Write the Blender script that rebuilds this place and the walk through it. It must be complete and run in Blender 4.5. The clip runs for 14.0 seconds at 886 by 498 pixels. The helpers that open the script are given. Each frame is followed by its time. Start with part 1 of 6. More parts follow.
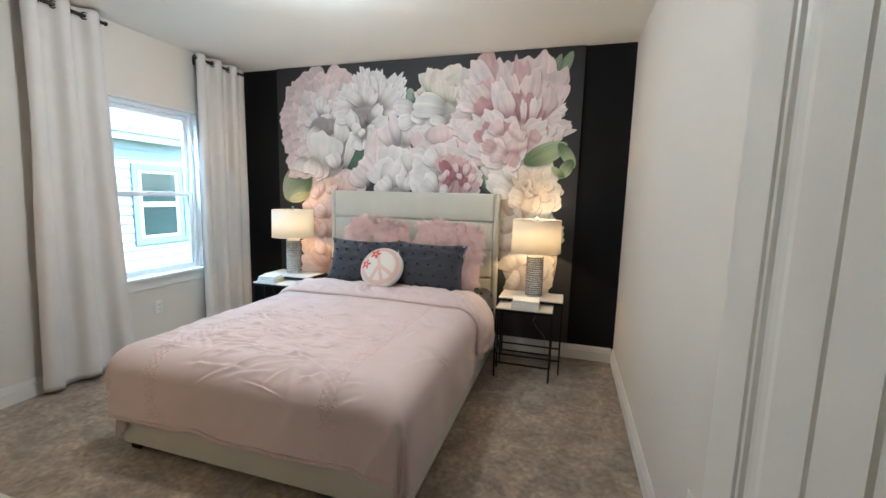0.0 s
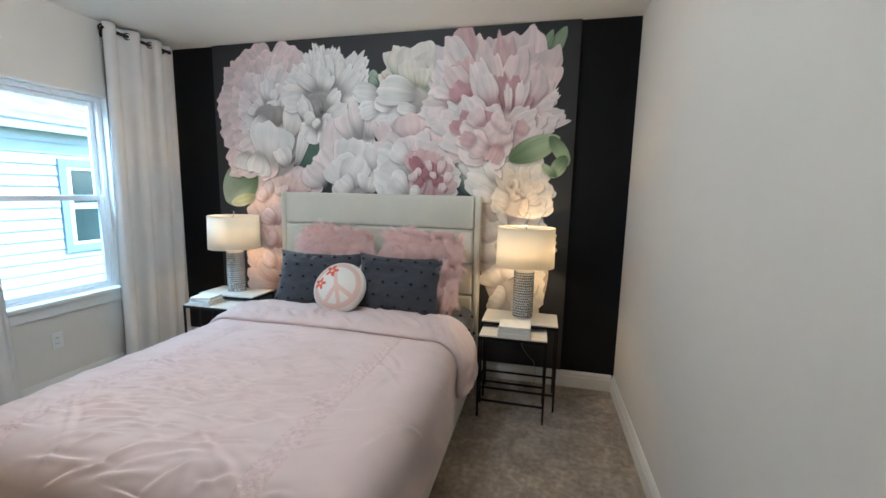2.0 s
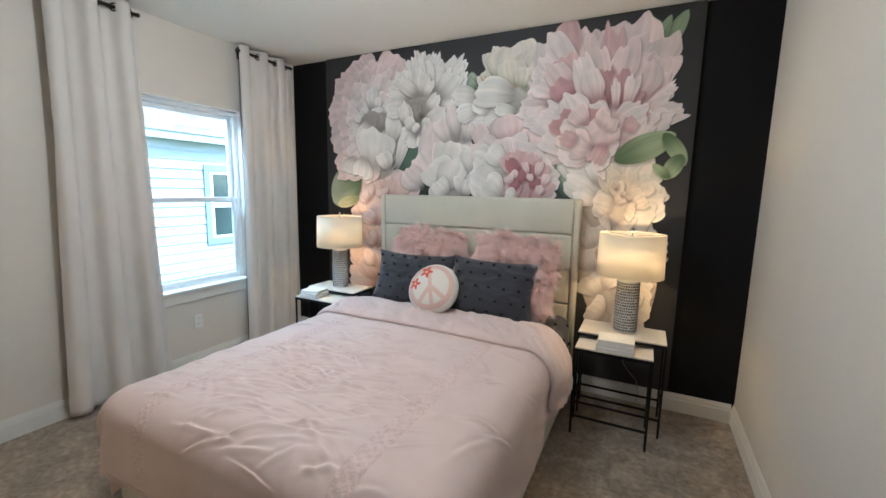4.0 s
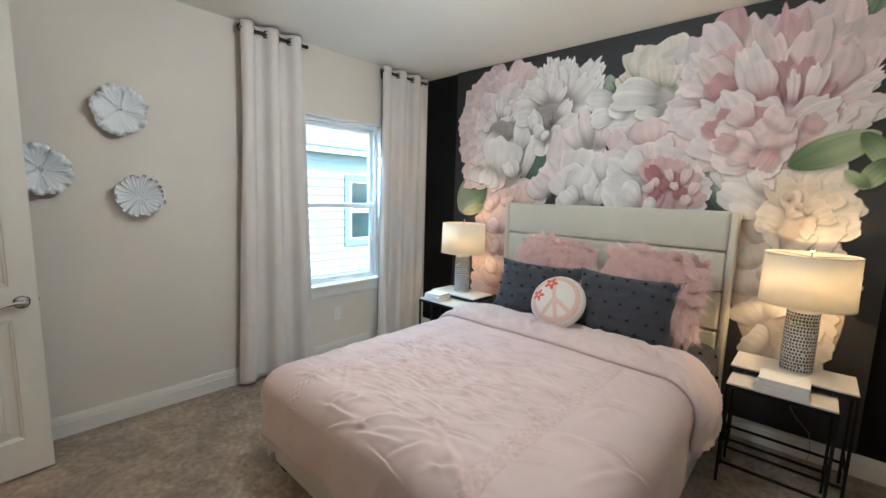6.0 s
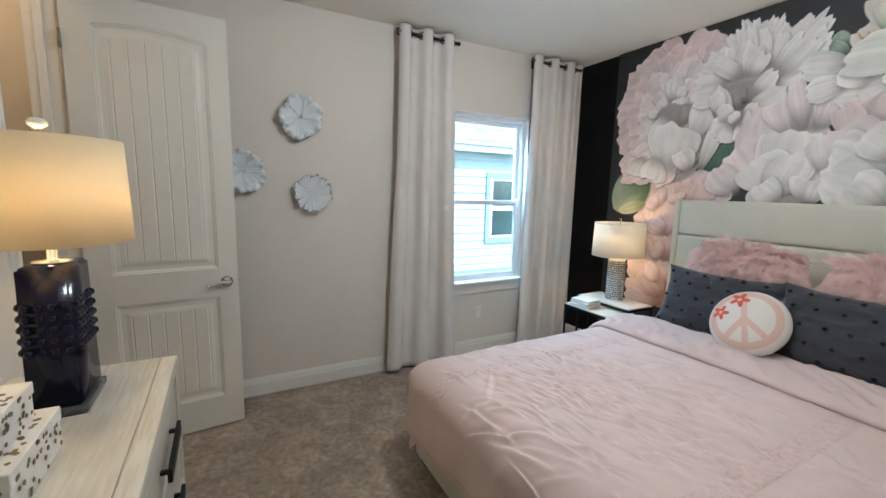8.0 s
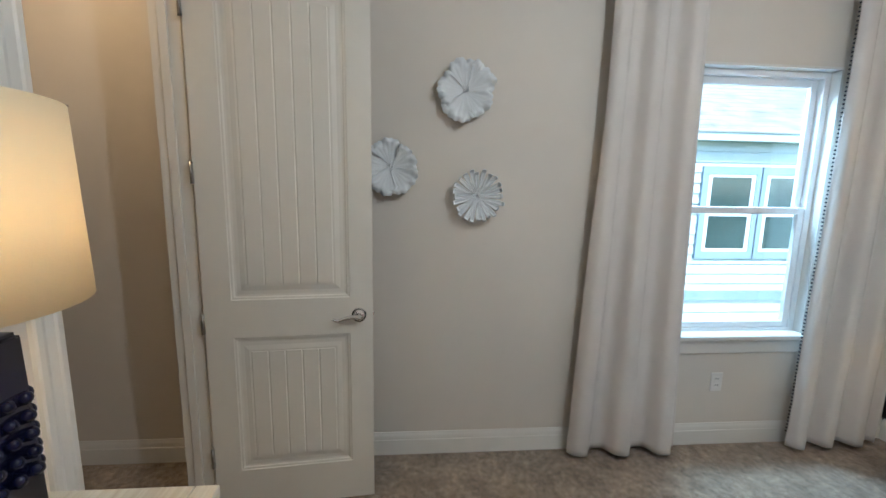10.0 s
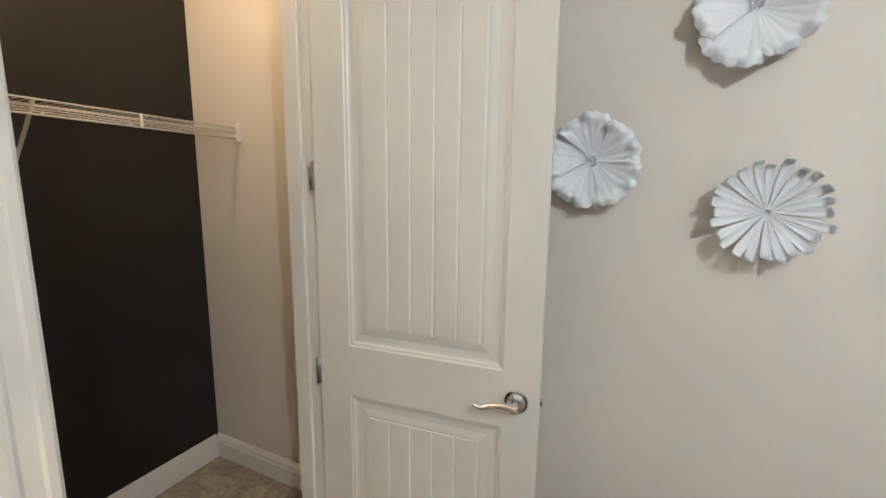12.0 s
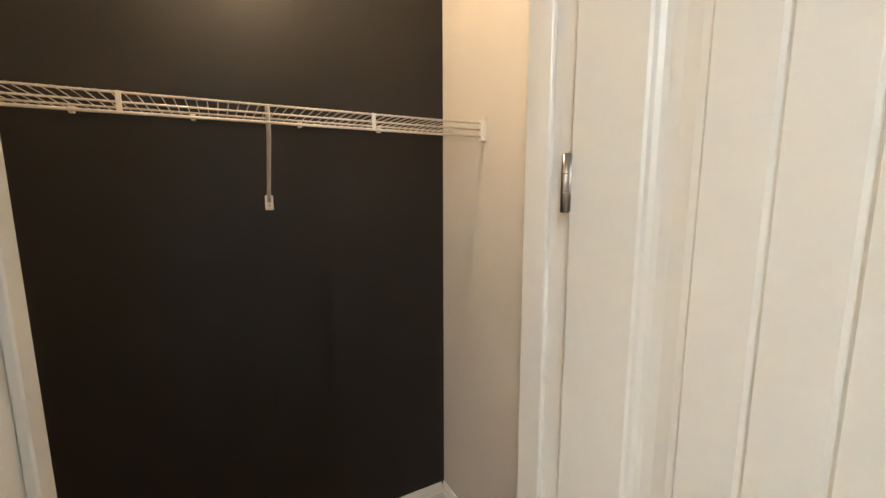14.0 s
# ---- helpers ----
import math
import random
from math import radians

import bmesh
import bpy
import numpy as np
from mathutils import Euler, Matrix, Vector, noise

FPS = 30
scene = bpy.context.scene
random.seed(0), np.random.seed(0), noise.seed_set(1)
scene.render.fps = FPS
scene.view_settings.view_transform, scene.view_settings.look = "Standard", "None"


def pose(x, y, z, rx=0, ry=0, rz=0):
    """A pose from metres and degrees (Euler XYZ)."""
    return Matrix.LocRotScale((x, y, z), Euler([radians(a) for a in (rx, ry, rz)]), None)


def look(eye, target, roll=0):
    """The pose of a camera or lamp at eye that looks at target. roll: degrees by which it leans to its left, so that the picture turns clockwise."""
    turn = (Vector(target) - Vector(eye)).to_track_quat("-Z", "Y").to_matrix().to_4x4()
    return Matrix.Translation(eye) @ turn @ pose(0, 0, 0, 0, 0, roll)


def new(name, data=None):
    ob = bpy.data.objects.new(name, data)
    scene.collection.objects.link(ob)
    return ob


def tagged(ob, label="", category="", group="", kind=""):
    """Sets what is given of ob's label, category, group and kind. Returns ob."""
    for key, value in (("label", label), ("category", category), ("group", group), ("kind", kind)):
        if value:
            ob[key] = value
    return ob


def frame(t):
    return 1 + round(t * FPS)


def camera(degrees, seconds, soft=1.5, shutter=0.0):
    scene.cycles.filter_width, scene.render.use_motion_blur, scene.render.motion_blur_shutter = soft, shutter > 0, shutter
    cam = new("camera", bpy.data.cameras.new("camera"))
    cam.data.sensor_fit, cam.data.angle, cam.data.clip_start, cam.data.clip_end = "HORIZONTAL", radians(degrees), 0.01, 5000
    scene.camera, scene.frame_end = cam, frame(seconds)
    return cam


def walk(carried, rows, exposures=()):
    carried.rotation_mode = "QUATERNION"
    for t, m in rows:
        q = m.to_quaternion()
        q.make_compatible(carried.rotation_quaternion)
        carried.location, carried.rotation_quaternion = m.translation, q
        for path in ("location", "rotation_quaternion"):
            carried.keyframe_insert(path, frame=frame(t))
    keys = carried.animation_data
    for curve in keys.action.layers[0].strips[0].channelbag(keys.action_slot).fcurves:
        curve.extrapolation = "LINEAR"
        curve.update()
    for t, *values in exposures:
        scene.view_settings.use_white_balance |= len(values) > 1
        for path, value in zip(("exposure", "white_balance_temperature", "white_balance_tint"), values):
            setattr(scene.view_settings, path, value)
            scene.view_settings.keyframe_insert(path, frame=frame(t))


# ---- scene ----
cam = camera(94.7, 14.0)
PATH = [
    (0, (0.15, 0.207, 1.465), (-0.428, 2.104, 1.202), 1.4),
    (0.5, (0.119, 0.384, 1.466), (-0.386, 2.301, 1.2), 1.4),
    (1, (0.053, 0.548, 1.501), (-0.404, 2.475, 1.22), 1.3),
    (1.5, (0.014, 0.701, 1.501), (-0.429, 2.631, 1.225), 1.2),
    (2, (-0.001, 0.797, 1.514), (-0.462, 2.724, 1.236), 1.2),
    (2.5, (-0.012, 0.83, 1.512), (-0.535, 2.741, 1.233), 1.2),
    (2.7, (0.004, 0.829, 1.523), (-0.566, 2.724, 1.241), 1.1),
    (5, (-0.072, 0.826, 1.537), (-1.182, 2.466, 1.262), 1.5),
    (5.5, (-0.085, 0.797, 1.537), (-1.313, 2.353, 1.272), 1.6),
    (6, (-0.089, 0.796, 1.531), (-1.43, 2.257, 1.271), 1.7),
    (6.5, (-0.099, 0.796, 1.528), (-1.548, 2.15, 1.266), 1.6),
    (7, (-0.113, 0.804, 1.524), (-1.665, 2.036, 1.253), 1.5),
    (7.5, (-0.143, 0.82, 1.514), (-1.796, 1.91, 1.238), 1.3),
    (7.7, (-0.173, 0.824, 1.513), (-1.863, 1.856, 1.234), 1.3),
    (9.8, (-1.092, 1.044, 1.537), (-3.052, 1.294, 1.224), 1.2),
    (10, (-1.193, 1.07, 1.522), (-3.163, 1.228, 1.216), 1.0),
    (10.2, (-1.296, 1.091, 1.519), (-3.273, 1.157, 1.222), 0.9),
    (10.5, (-1.439, 1.11, 1.521), (-3.415, 1.028, 1.22), 0.8),
    (11, (-1.661, 1.139, 1.525), (-3.608, 0.81, 1.21), 0.8),
    (11.5, (-1.822, 1.152, 1.533), (-3.71, 0.572, 1.216), 0.7),
    (12, (-1.958, 1.098, 1.531), (-3.747, 0.26, 1.222), 0.7),
    (12.5, (-2.098, 0.992, 1.536), (-3.743, -0.108, 1.244), 0.7),
    (13, (-2.232, 0.874, 1.546), (-3.682, -0.472, 1.257), 0.4),
    (13.5, (-2.348, 0.794, 1.548), (-3.577, -0.759, 1.266), 0.3),
    (14, (-2.475, 0.652, 1.549), (-3.421, -1.086, 1.257), -0.2),
]
EXPOSURES = [(0.0, 2.33, 5250, 0), (1.0, 2.22, 5150, 0), (2.5, 2.08, 5000, -2), (5.0, 2.13, 5400, 0), (7.7, 2.05, 5250, 0), (10.0, 1.98, 5250, 0), (10.5, 2.06, 5250, 0), (11.0, 2.38, 5350, 0), (11.5, 2.56, 5350, 0), (12.5, 2.80, 5350, 0), (14.0, 3.15, 5500, 0)]
walk(cam, [(t, look(eye, target, roll)) for t, eye, target, roll in PATH], EXPOSURES)

# ---- light ----
world = bpy.data.worlds.new("world")
scene.world = world
world.use_nodes = True
wn = world.node_tree.nodes
sky = wn.new("ShaderNodeTexSky")
sky.sky_type = "NISHITA"
sky.sun_disc = False
sky.sun_elevation = radians(52)
sky.sun_rotation = radians(70)
world.node_tree.links.new(sky.outputs[0], wn["Background"].inputs[0])
wn["Background"].inputs[1].default_value = 0.15

sun_data = bpy.data.lights.new("sun", "SUN")
sun_data.energy, sun_data.angle, sun_data.color = 2.1, radians(0.5), (1.0, 0.95, 0.88)
sun = new("sun", sun_data)
sun.matrix_world = look((6.0, 2.0, 8.0), (-0.0, 0.0, 0.0))


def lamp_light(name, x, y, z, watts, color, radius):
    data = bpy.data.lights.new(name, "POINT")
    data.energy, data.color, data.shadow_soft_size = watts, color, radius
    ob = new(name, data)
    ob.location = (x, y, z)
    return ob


WARM = (1.0, 0.62, 0.29)
lamp_light("bulb", -0.10, 3.74, 1.13, 2.2, WARM, 0.03)
lamp_light("bulb", -2.55, 3.76, 1.13, 1.7, WARM, 0.03)
lamp_light("bulb", -1.77, 0.405, 1.48, 1.5, WARM, 0.03)
lamp_light("bulb", -2.63, -0.45, 2.60, 3.0, (1.0, 0.62, 0.32), 0.03)
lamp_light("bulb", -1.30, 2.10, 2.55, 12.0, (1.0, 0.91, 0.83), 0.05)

# daylight of the open sky at the head of the window
sky_data = bpy.data.lights.new("window_daylight", "AREA")
sky_data.shape, sky_data.size, sky_data.size_y, sky_data.energy, sky_data.color = "RECTANGLE", 0.6, 0.6, 34.0, (0.60, 0.82, 1.0)
sky_lamp = new("window_daylight", sky_data)
sky_lamp.matrix_world = look((-3.80, 2.80, 2.62), (-1.6, 2.9, 0.7))

# ---- measures of the room ----
W, E, N, S = -3.345, 0.605, 4.027, 0.168
CEIL = 2.74
CW, CE, CB = W, -1.55, -0.944      # closet
HALL = -1.6                        # far wall of the hall behind the entry
WIN = (2.49, 3.40, 0.68, 2.19)     # window opening y0 y1 z0 z1
CLO = (-2.992, -2.265, 2.45)        # closet opening x0 x1 height
ENT = (-0.37, 0.43, 2.45)          # entry opening


# ---- materials ----
def mat(name, color, rough=0.6, metal=0.0, bump=0.0, scale=40.0, vary=0.06, vscale=3.0, detail=4.0, sheen=0.0, spec=0.5,
        trans=0.0, sub=0.0, coat=0.0, dist=0.002, random_vary=0.0):
    m = bpy.data.materials.new(name)
    m.use_nodes = True
    nt = m.node_tree
    b = nt.nodes["Principled BSDF"]
    co = nt.nodes.new("ShaderNodeTexCoord")
    n1 = nt.nodes.new("ShaderNodeTexNoise")
    n1.inputs["Scale"].default_value, n1.inputs["Detail"].default_value = vscale, 5
    n2 = nt.nodes.new("ShaderNodeTexNoise")
    n2.inputs["Scale"].default_value, n2.inputs["Detail"].default_value = scale, detail
    geo = nt.nodes.new("ShaderNodeNewGeometry")
    nt.links.new(geo.outputs["Position"], n1.inputs["Vector"])
    nt.links.new(geo.outputs["Position"], n2.inputs["Vector"])
    mix = nt.nodes.new("ShaderNodeMix")
    mix.data_type = "RGBA"
    add = nt.nodes.new("ShaderNodeMath")
    add.operation = "MULTIPLY_ADD"
    nt.links.new(n2.outputs["Fac"], add.inputs[0])
    add.inputs[1].default_value = 0.45
    nt.links.new(n1.outputs["Fac"], add.inputs[2])
    mr = nt.nodes.new("ShaderNodeMapRange")
    mr.inputs["From Min"].default_value, mr.inputs["From Max"].default_value = 0.45, 1.0
    nt.links.new(add.outputs[0], mr.inputs["Value"])
    nt.links.new(mr.outputs[0], mix.inputs["Factor"])
    mix.inputs["A"].default_value = (*[c * (1 - vary) for c in color], 1)
    mix.inputs["B"].default_value = (*[min(1, c * (1 + vary)) for c in color], 1)
    nt.links.new(mix.outputs["Result"], b.inputs["Base Color"])
    b.inputs["Roughness"].default_value, b.inputs["Metallic"].default_value = rough, metal
    b.inputs["Specular IOR Level"].default_value = spec
    b.inputs["Sheen Weight"].default_value = sheen
    b.inputs["Coat Weight"].default_value = coat
    b.inputs["Transmission Weight"].default_value = trans
    if sub:
        b.inputs["Subsurface Weight"].default_value = sub
        b.inputs["Subsurface Scale"].default_value = 0.01
    if bump:
        bp = nt.nodes.new("ShaderNodeBump")
        bp.inputs["Strength"].default_value, bp.inputs["Distance"].default_value = bump, dist
        nt.links.new(n2.outputs["Fac"], bp.inputs["Height"])
        nt.links.new(bp.outputs[0], b.inputs["Normal"])
    return m


def carpet_mat():
    """Cut pile: fine tufts, and larger lighter and darker patches where the pile has been trodden."""
    m = mat("carpet", (0.310, 0.240, 0.176), 0.95, bump=1.0, scale=190, vary=0.42, vscale=34.0, detail=3, sheen=0.3, spec=0.1, dist=0.010)
    nt = m.node_tree
    b = nt.nodes["Principled BSDF"]
    was = b.inputs["Base Color"].links[0].from_socket
    geo = nt.nodes.new("ShaderNodeNewGeometry")
    prev = was
    for scale, lo, hi in ((5.5, 0.78, 1.22), (15.0, 0.86, 1.14)):
        nz = nt.nodes.new("ShaderNodeTexNoise")
        nz.inputs["Scale"].default_value, nz.inputs["Detail"].default_value, nz.inputs["Distortion"].default_value = scale, 3, 0.8
        mr = nt.nodes.new("ShaderNodeMapRange")
        mr.inputs["From Min"].default_value, mr.inputs["From Max"].default_value = 0.36, 0.64
        mr.inputs["To Min"].default_value, mr.inputs["To Max"].default_value = lo, hi
        mul = nt.nodes.new("ShaderNodeVectorMath")
        mul.operation = "SCALE"
        nt.links.new(geo.outputs["Position"], nz.inputs["Vector"])
        nt.links.new(nz.outputs["Fac"], mr.inputs["Value"])
        nt.links.new(prev, mul.inputs[0])
        nt.links.new(mr.outputs[0], mul.inputs["Scale"])
        prev = mul.outputs[0]
    nt.links.new(prev, b.inputs["Base Color"])
    return m


M = dict(
    wall=mat("greige_paint", (0.68, 0.632, 0.57), 0.75, bump=0.25, scale=220, vary=0.025, vscale=1.5),
    ceiling=mat("ceiling_paint", (0.83, 0.815, 0.765), 0.85, bump=0.35, scale=140, vary=0.02, vscale=1.2),
    black=mat("charcoal_paint", (0.0055, 0.0055, 0.0064), 0.6, spec=0.16, bump=0.25, scale=200, vary=0.08, vscale=2),
    closet_black=mat("dark_brown_paint", (0.0090, 0.0074, 0.0062), 0.45, spec=0.50, bump=0.25, scale=200, vary=0.08, vscale=2),
    trim=mat("white_semigloss", (0.74, 0.72, 0.68), 0.35, bump=0.05, scale=90, vary=0.015),
    door=mat("door_paint", (0.70, 0.675, 0.62), 0.38, bump=0.06, scale=120, vary=0.02),
    vinyl=mat("white_vinyl", (0.80, 0.81, 0.82), 0.35, vary=0.01),
    carpet=carpet_mat(),
    chrome=mat("chrome", (0.75, 0.75, 0.76), 0.12, 1.0, vary=0.02),
    nickel=mat("satin_nickel", (0.38, 0.36, 0.33), 0.35, 1.0, vary=0.05),
    leather=mat("cream_leatherette", (0.60, 0.575, 0.49), 0.42, bump=0.25, scale=160, vary=0.04, vscale=6, coat=0.05),
    bronze=mat("dark_bronze", (0.05, 0.04, 0.035), 0.35, 0.9, vary=0.1),
    iron=mat("black_iron", (0.007, 0.007, 0.0075), 0.5, 0.0, spec=0.25, vary=0.15, scale=120, bump=0.1),
)

M.update(
    duvet=mat("blush_cotton", (0.645, 0.510, 0.482), 0.85, bump=0.3, scale=420, vary=0.04, vscale=5, sheen=0.25, spec=0.2),
    lace=mat("blush_lace", (0.64, 0.495, 0.47), 0.9, bump=1.0, scale=95, vary=0.12, vscale=60, sheen=0.2, spec=0.2, dist=0.004),
    sham=mat("charcoal_cotton", (0.046, 0.047, 0.057), 0.85, bump=0.35, scale=380, vary=0.10, vscale=8, sheen=0.35, spec=0.2),
    tuft=mat("black_tuft", (0.008, 0.008, 0.010), 0.9, bump=0.5, scale=500, vary=0.2),
    fur=mat("pink_faux_fur", (0.95, 0.66, 0.60), 0.6, vary=0.16, vscale=22, scale=60, sheen=0.5, spec=0.3),
    curtain=mat("linen_curtain", (0.67, 0.63, 0.595), 0.9, bump=0.5, scale=330, vary=0.035, vscale=5, sheen=0.03, spec=0.15),
    navy=mat("navy_glaze", (0.004, 0.005, 0.022), 0.16, vary=0.2, vscale=8, spec=0.35),
    ceramic=mat("white_ceramic", (0.72, 0.70, 0.67), 0.25, vary=0.03, bump=0.05, scale=60, coat=0.3),
    matte_ceramic=mat("blue_white_bisque", (0.70, 0.73, 0.76), 0.55, vary=0.06, vscale=14, bump=0.15, scale=120),
    dash=mat("slate_glaze", (0.030, 0.032, 0.040), 0.35, vary=0.3, vscale=60),
    maple=mat("pale_table_top", (0.66, 0.60, 0.52), 0.45, vary=0.06, vscale=10, bump=0.08, scale=150),
    paper=mat("white_book", (0.72, 0.70, 0.66), 0.6, vary=0.04, vscale=20),
    page=mat("book_pages", (0.60, 0.56, 0.48), 0.85, vary=0.12, vscale=150, scale=500, bump=0.3),
    gold=mat("bronze_foil", (0.23, 0.15, 0.07), 0.35, 0.8, vary=0.2),
    plastic=mat("white_plastic", (0.76, 0.74, 0.71), 0.4, vary=0.02),
    wire=mat("white_coated_wire", (0.70, 0.67, 0.64), 0.4, vary=0.03),
    siding=mat("white_siding", (0.56, 0.58, 0.59), 0.7, vary=0.04, bump=0.2, scale=60),
    ext_trim=mat("blue_grey_trim", (0.27, 0.33, 0.41), 0.6, vary=0.05),
    fascia=mat("pale_blue_trim", (0.52, 0.58, 0.62), 0.6, vary=0.04),
    shingle=mat("weathered_shingles", (0.31, 0.285, 0.27), 0.9, vary=0.35, vscale=3, bump=0.6, scale=40, dist=0.01),
    grass=mat("lawn", (0.07, 0.11, 0.035), 0.9, vary=0.3, vscale=2, bump=0.6, scale=40, dist=0.02),
    dark_glass=mat("dark_window_glass", (0.05, 0.075, 0.075), 0.08, vary=0.3, vscale=1.5),
)


def wood_mat(name, c0, c1, axis, rough=0.45):
    m = mat(name, c0, rough)
    nt = m.node_tree
    b = nt.nodes["Principled BSDF"]
    geo = nt.nodes.new("ShaderNodeNewGeometry")
    mp = nt.nodes.new("ShaderNodeMapping")
    mp.inputs["Scale"].default_value = [6.0 if i == axis else 90.0 for i in range(3)]
    nz = nt.nodes.new("ShaderNodeTexNoise")
    nz.inputs["Scale"].default_value, nz.inputs["Detail"].default_value, nz.inputs["Distortion"].default_value = 1.0, 8, 0.6
    big = nt.nodes.new("ShaderNodeTexNoise")
    big.inputs["Scale"].default_value = 4.0
    mx = nt.nodes.new("ShaderNodeMix")
    mx.data_type = "RGBA"
    mul = nt.nodes.new("ShaderNodeMath")
    mul.operation = "MULTIPLY"
    nt.links.new(geo.outputs["Position"], mp.inputs["Vector"])
    nt.links.new(geo.outputs["Position"], big.inputs["Vector"])
    nt.links.new(mp.outputs[0], nz.inputs["Vector"])
    nt.links.new(nz.outputs["Fac"], mul.inputs[0])
    nt.links.new(big.outputs["Fac"], mul.inputs[1])
    mr = nt.nodes.new("ShaderNodeMapRange")
    mr.inputs["From Min"].default_value, mr.inputs["From Max"].default_value = 0.12, 0.40
    nt.links.new(mul.outputs[0], mr.inputs["Value"])
    nt.links.new(mr.outputs[0], mx.inputs["Factor"])
    mx.inputs["A"].default_value, mx.inputs["B"].default_value = (*c0, 1), (*c1, 1)
    nt.links.new(mx.outputs["Result"], b.inputs["Base Color"])
    bp = nt.nodes.new("ShaderNodeBump")
    bp.inputs["Strength"].default_value, bp.inputs["Distance"].default_value = 0.25, 0.001
    nt.links.new(nz.outputs["Fac"], bp.inputs["Height"])
    nt.links.new(bp.outputs[0], b.inputs["Normal"])
    return m


M["whitewash"] = wood_mat("whitewashed_wood", (0.50, 0.45, 0.37), (0.66, 0.63, 0.56), 0)


def shade_mat(name, color, through_share):
    m = bpy.data.materials.new(name)
    m.use_nodes = True
    nt = m.node_tree
    nt.nodes.remove(nt.nodes["Principled BSDF"])
    d, t, mx = (nt.nodes.new(k) for k in ("ShaderNodeBsdfDiffuse", "ShaderNodeBsdfTranslucent", "ShaderNodeMixShader"))
    geo, wv = nt.nodes.new("ShaderNodeNewGeometry"), nt.nodes.new("ShaderNodeTexNoise")
    wv.inputs["Scale"].default_value = 300.0
    bp = nt.nodes.new("ShaderNodeBump")
    bp.inputs["Strength"].default_value, bp.inputs["Distance"].default_value = 0.25, 0.001
    nt.links.new(geo.outputs["Position"], wv.inputs["Vector"])
    nt.links.new(wv.outputs["Fac"], bp.inputs["Height"])
    nt.links.new(bp.outputs[0], d.inputs["Normal"])
    d.inputs["Color"].default_value = t.inputs["Color"].default_value = (*color, 1)
    mx.inputs[0].default_value = through_share
    nt.links.new(d.outputs[0], mx.inputs[1])
    nt.links.new(t.outputs[0], mx.inputs[2])
    nt.links.new(mx.outputs[0], nt.nodes["Material Output"].inputs[0])
    return m


M["shade"] = shade_mat("linen_shade", (0.80, 0.76, 0.68), 0.42)
M["cream_shade"] = shade_mat("cream_shade", (0.82, 0.74, 0.57), 0.42)
M["fur_pile"] = shade_mat("pink_fur_pile", (0.96, 0.73, 0.67), 0.40)
fur_nt = M["fur_pile"].node_tree
fur_geo = fur_nt.nodes.new("ShaderNodeNewGeometry")
fur_mix = fur_nt.nodes.new("ShaderNodeMix")
fur_mix.data_type = "RGBA"
fur_mix.inputs["A"].default_value, fur_mix.inputs["B"].default_value = (0.95, 0.68, 0.64, 1), (1.0, 0.93, 0.90, 1)
fur_nt.links.new(fur_geo.outputs["Random Per Island"], fur_mix.inputs["Factor"])
for nd in list(fur_nt.nodes):
    for key in ("Color", "Base Color"):
        if nd.type.startswith("BSDF") and key in nd.inputs:
            fur_nt.links.new(fur_mix.outputs["Result"], nd.inputs[key])


def paint_mat(name, rough, bump, scale):
    m = mat(name, (0.5, 0.5, 0.5), rough, bump=bump, scale=scale)
    nt = m.node_tree
    at = nt.nodes.new("ShaderNodeAttribute")
    at.attribute_name = "paint"
    nt.links.new(at.outputs["Color"], nt.nodes["Principled BSDF"].inputs["Base Color"])
    return m


M["mural"] = paint_mat("printed_wallpaper", 0.6, 0.12, 300)
M["print_cotton"] = paint_mat("printed_cotton", 0.85, 0.3, 420)


def glass_mat(name, color=(1, 1, 1), rough=0.0):
    m = bpy.data.materials.new(name)
    m.use_nodes = True
    nt = m.node_tree
    nt.nodes.remove(nt.nodes["Principled BSDF"])
    tr, gl, mx, fr = (nt.nodes.new(k) for k in ("ShaderNodeBsdfTransparent", "ShaderNodeBsdfGlossy", "ShaderNodeMixShader", "ShaderNodeFresnel"))
    tr.inputs["Color"].default_value = (*color, 1)
    gl.inputs["Roughness"].default_value = rough
    fr.inputs["IOR"].default_value = 1.35
    nt.links.new(fr.outputs[0], mx.inputs[0])
    nt.links.new(tr.outputs[0], mx.inputs[1])
    nt.links.new(gl.outputs[0], mx.inputs[2])
    nt.links.new(mx.outputs[0], nt.nodes["Material Output"].inputs[0])
    return m


M["pane"] = glass_mat("window_glass", (0.95, 0.985, 0.98))
M["acrylic"] = mat("clear_acrylic", (0.9, 0.93, 0.95), 0.05, trans=0.9, vary=0.0)


# ---- building helpers ----
def link(name, me, material, parent=None, label="", smooth=False):
    if material is not None:
        me.materials.clear()
        me.materials.append(material)
    if smooth:
        me.polygons.foreach_set("use_smooth", [True] * len(me.polygons))
    ob = new(name, me)
    if parent is not None:
        ob.parent = parent
        ob.matrix_parent_inverse = parent.matrix_world.inverted()
    if label:
        ob["label"] = label
    return ob


def part(name, bm, material, parent=None, label="", smooth=False):
    me = bpy.data.meshes.new(name)
    bm.normal_update()
    bm.to_mesh(me)
    bm.free()
    return link(name, me, material, parent, label, smooth)


def thing(name, x, y, z, label, category, group="", kind=""):
    ob = new(name)
    ob.empty_display_size = 0.05
    ob.matrix_world = pose(x, y, z)
    ob.matrix_basis = pose(x, y, z)
    bpy.context.view_layer.update()
    return tagged(ob, label, category, group, kind)


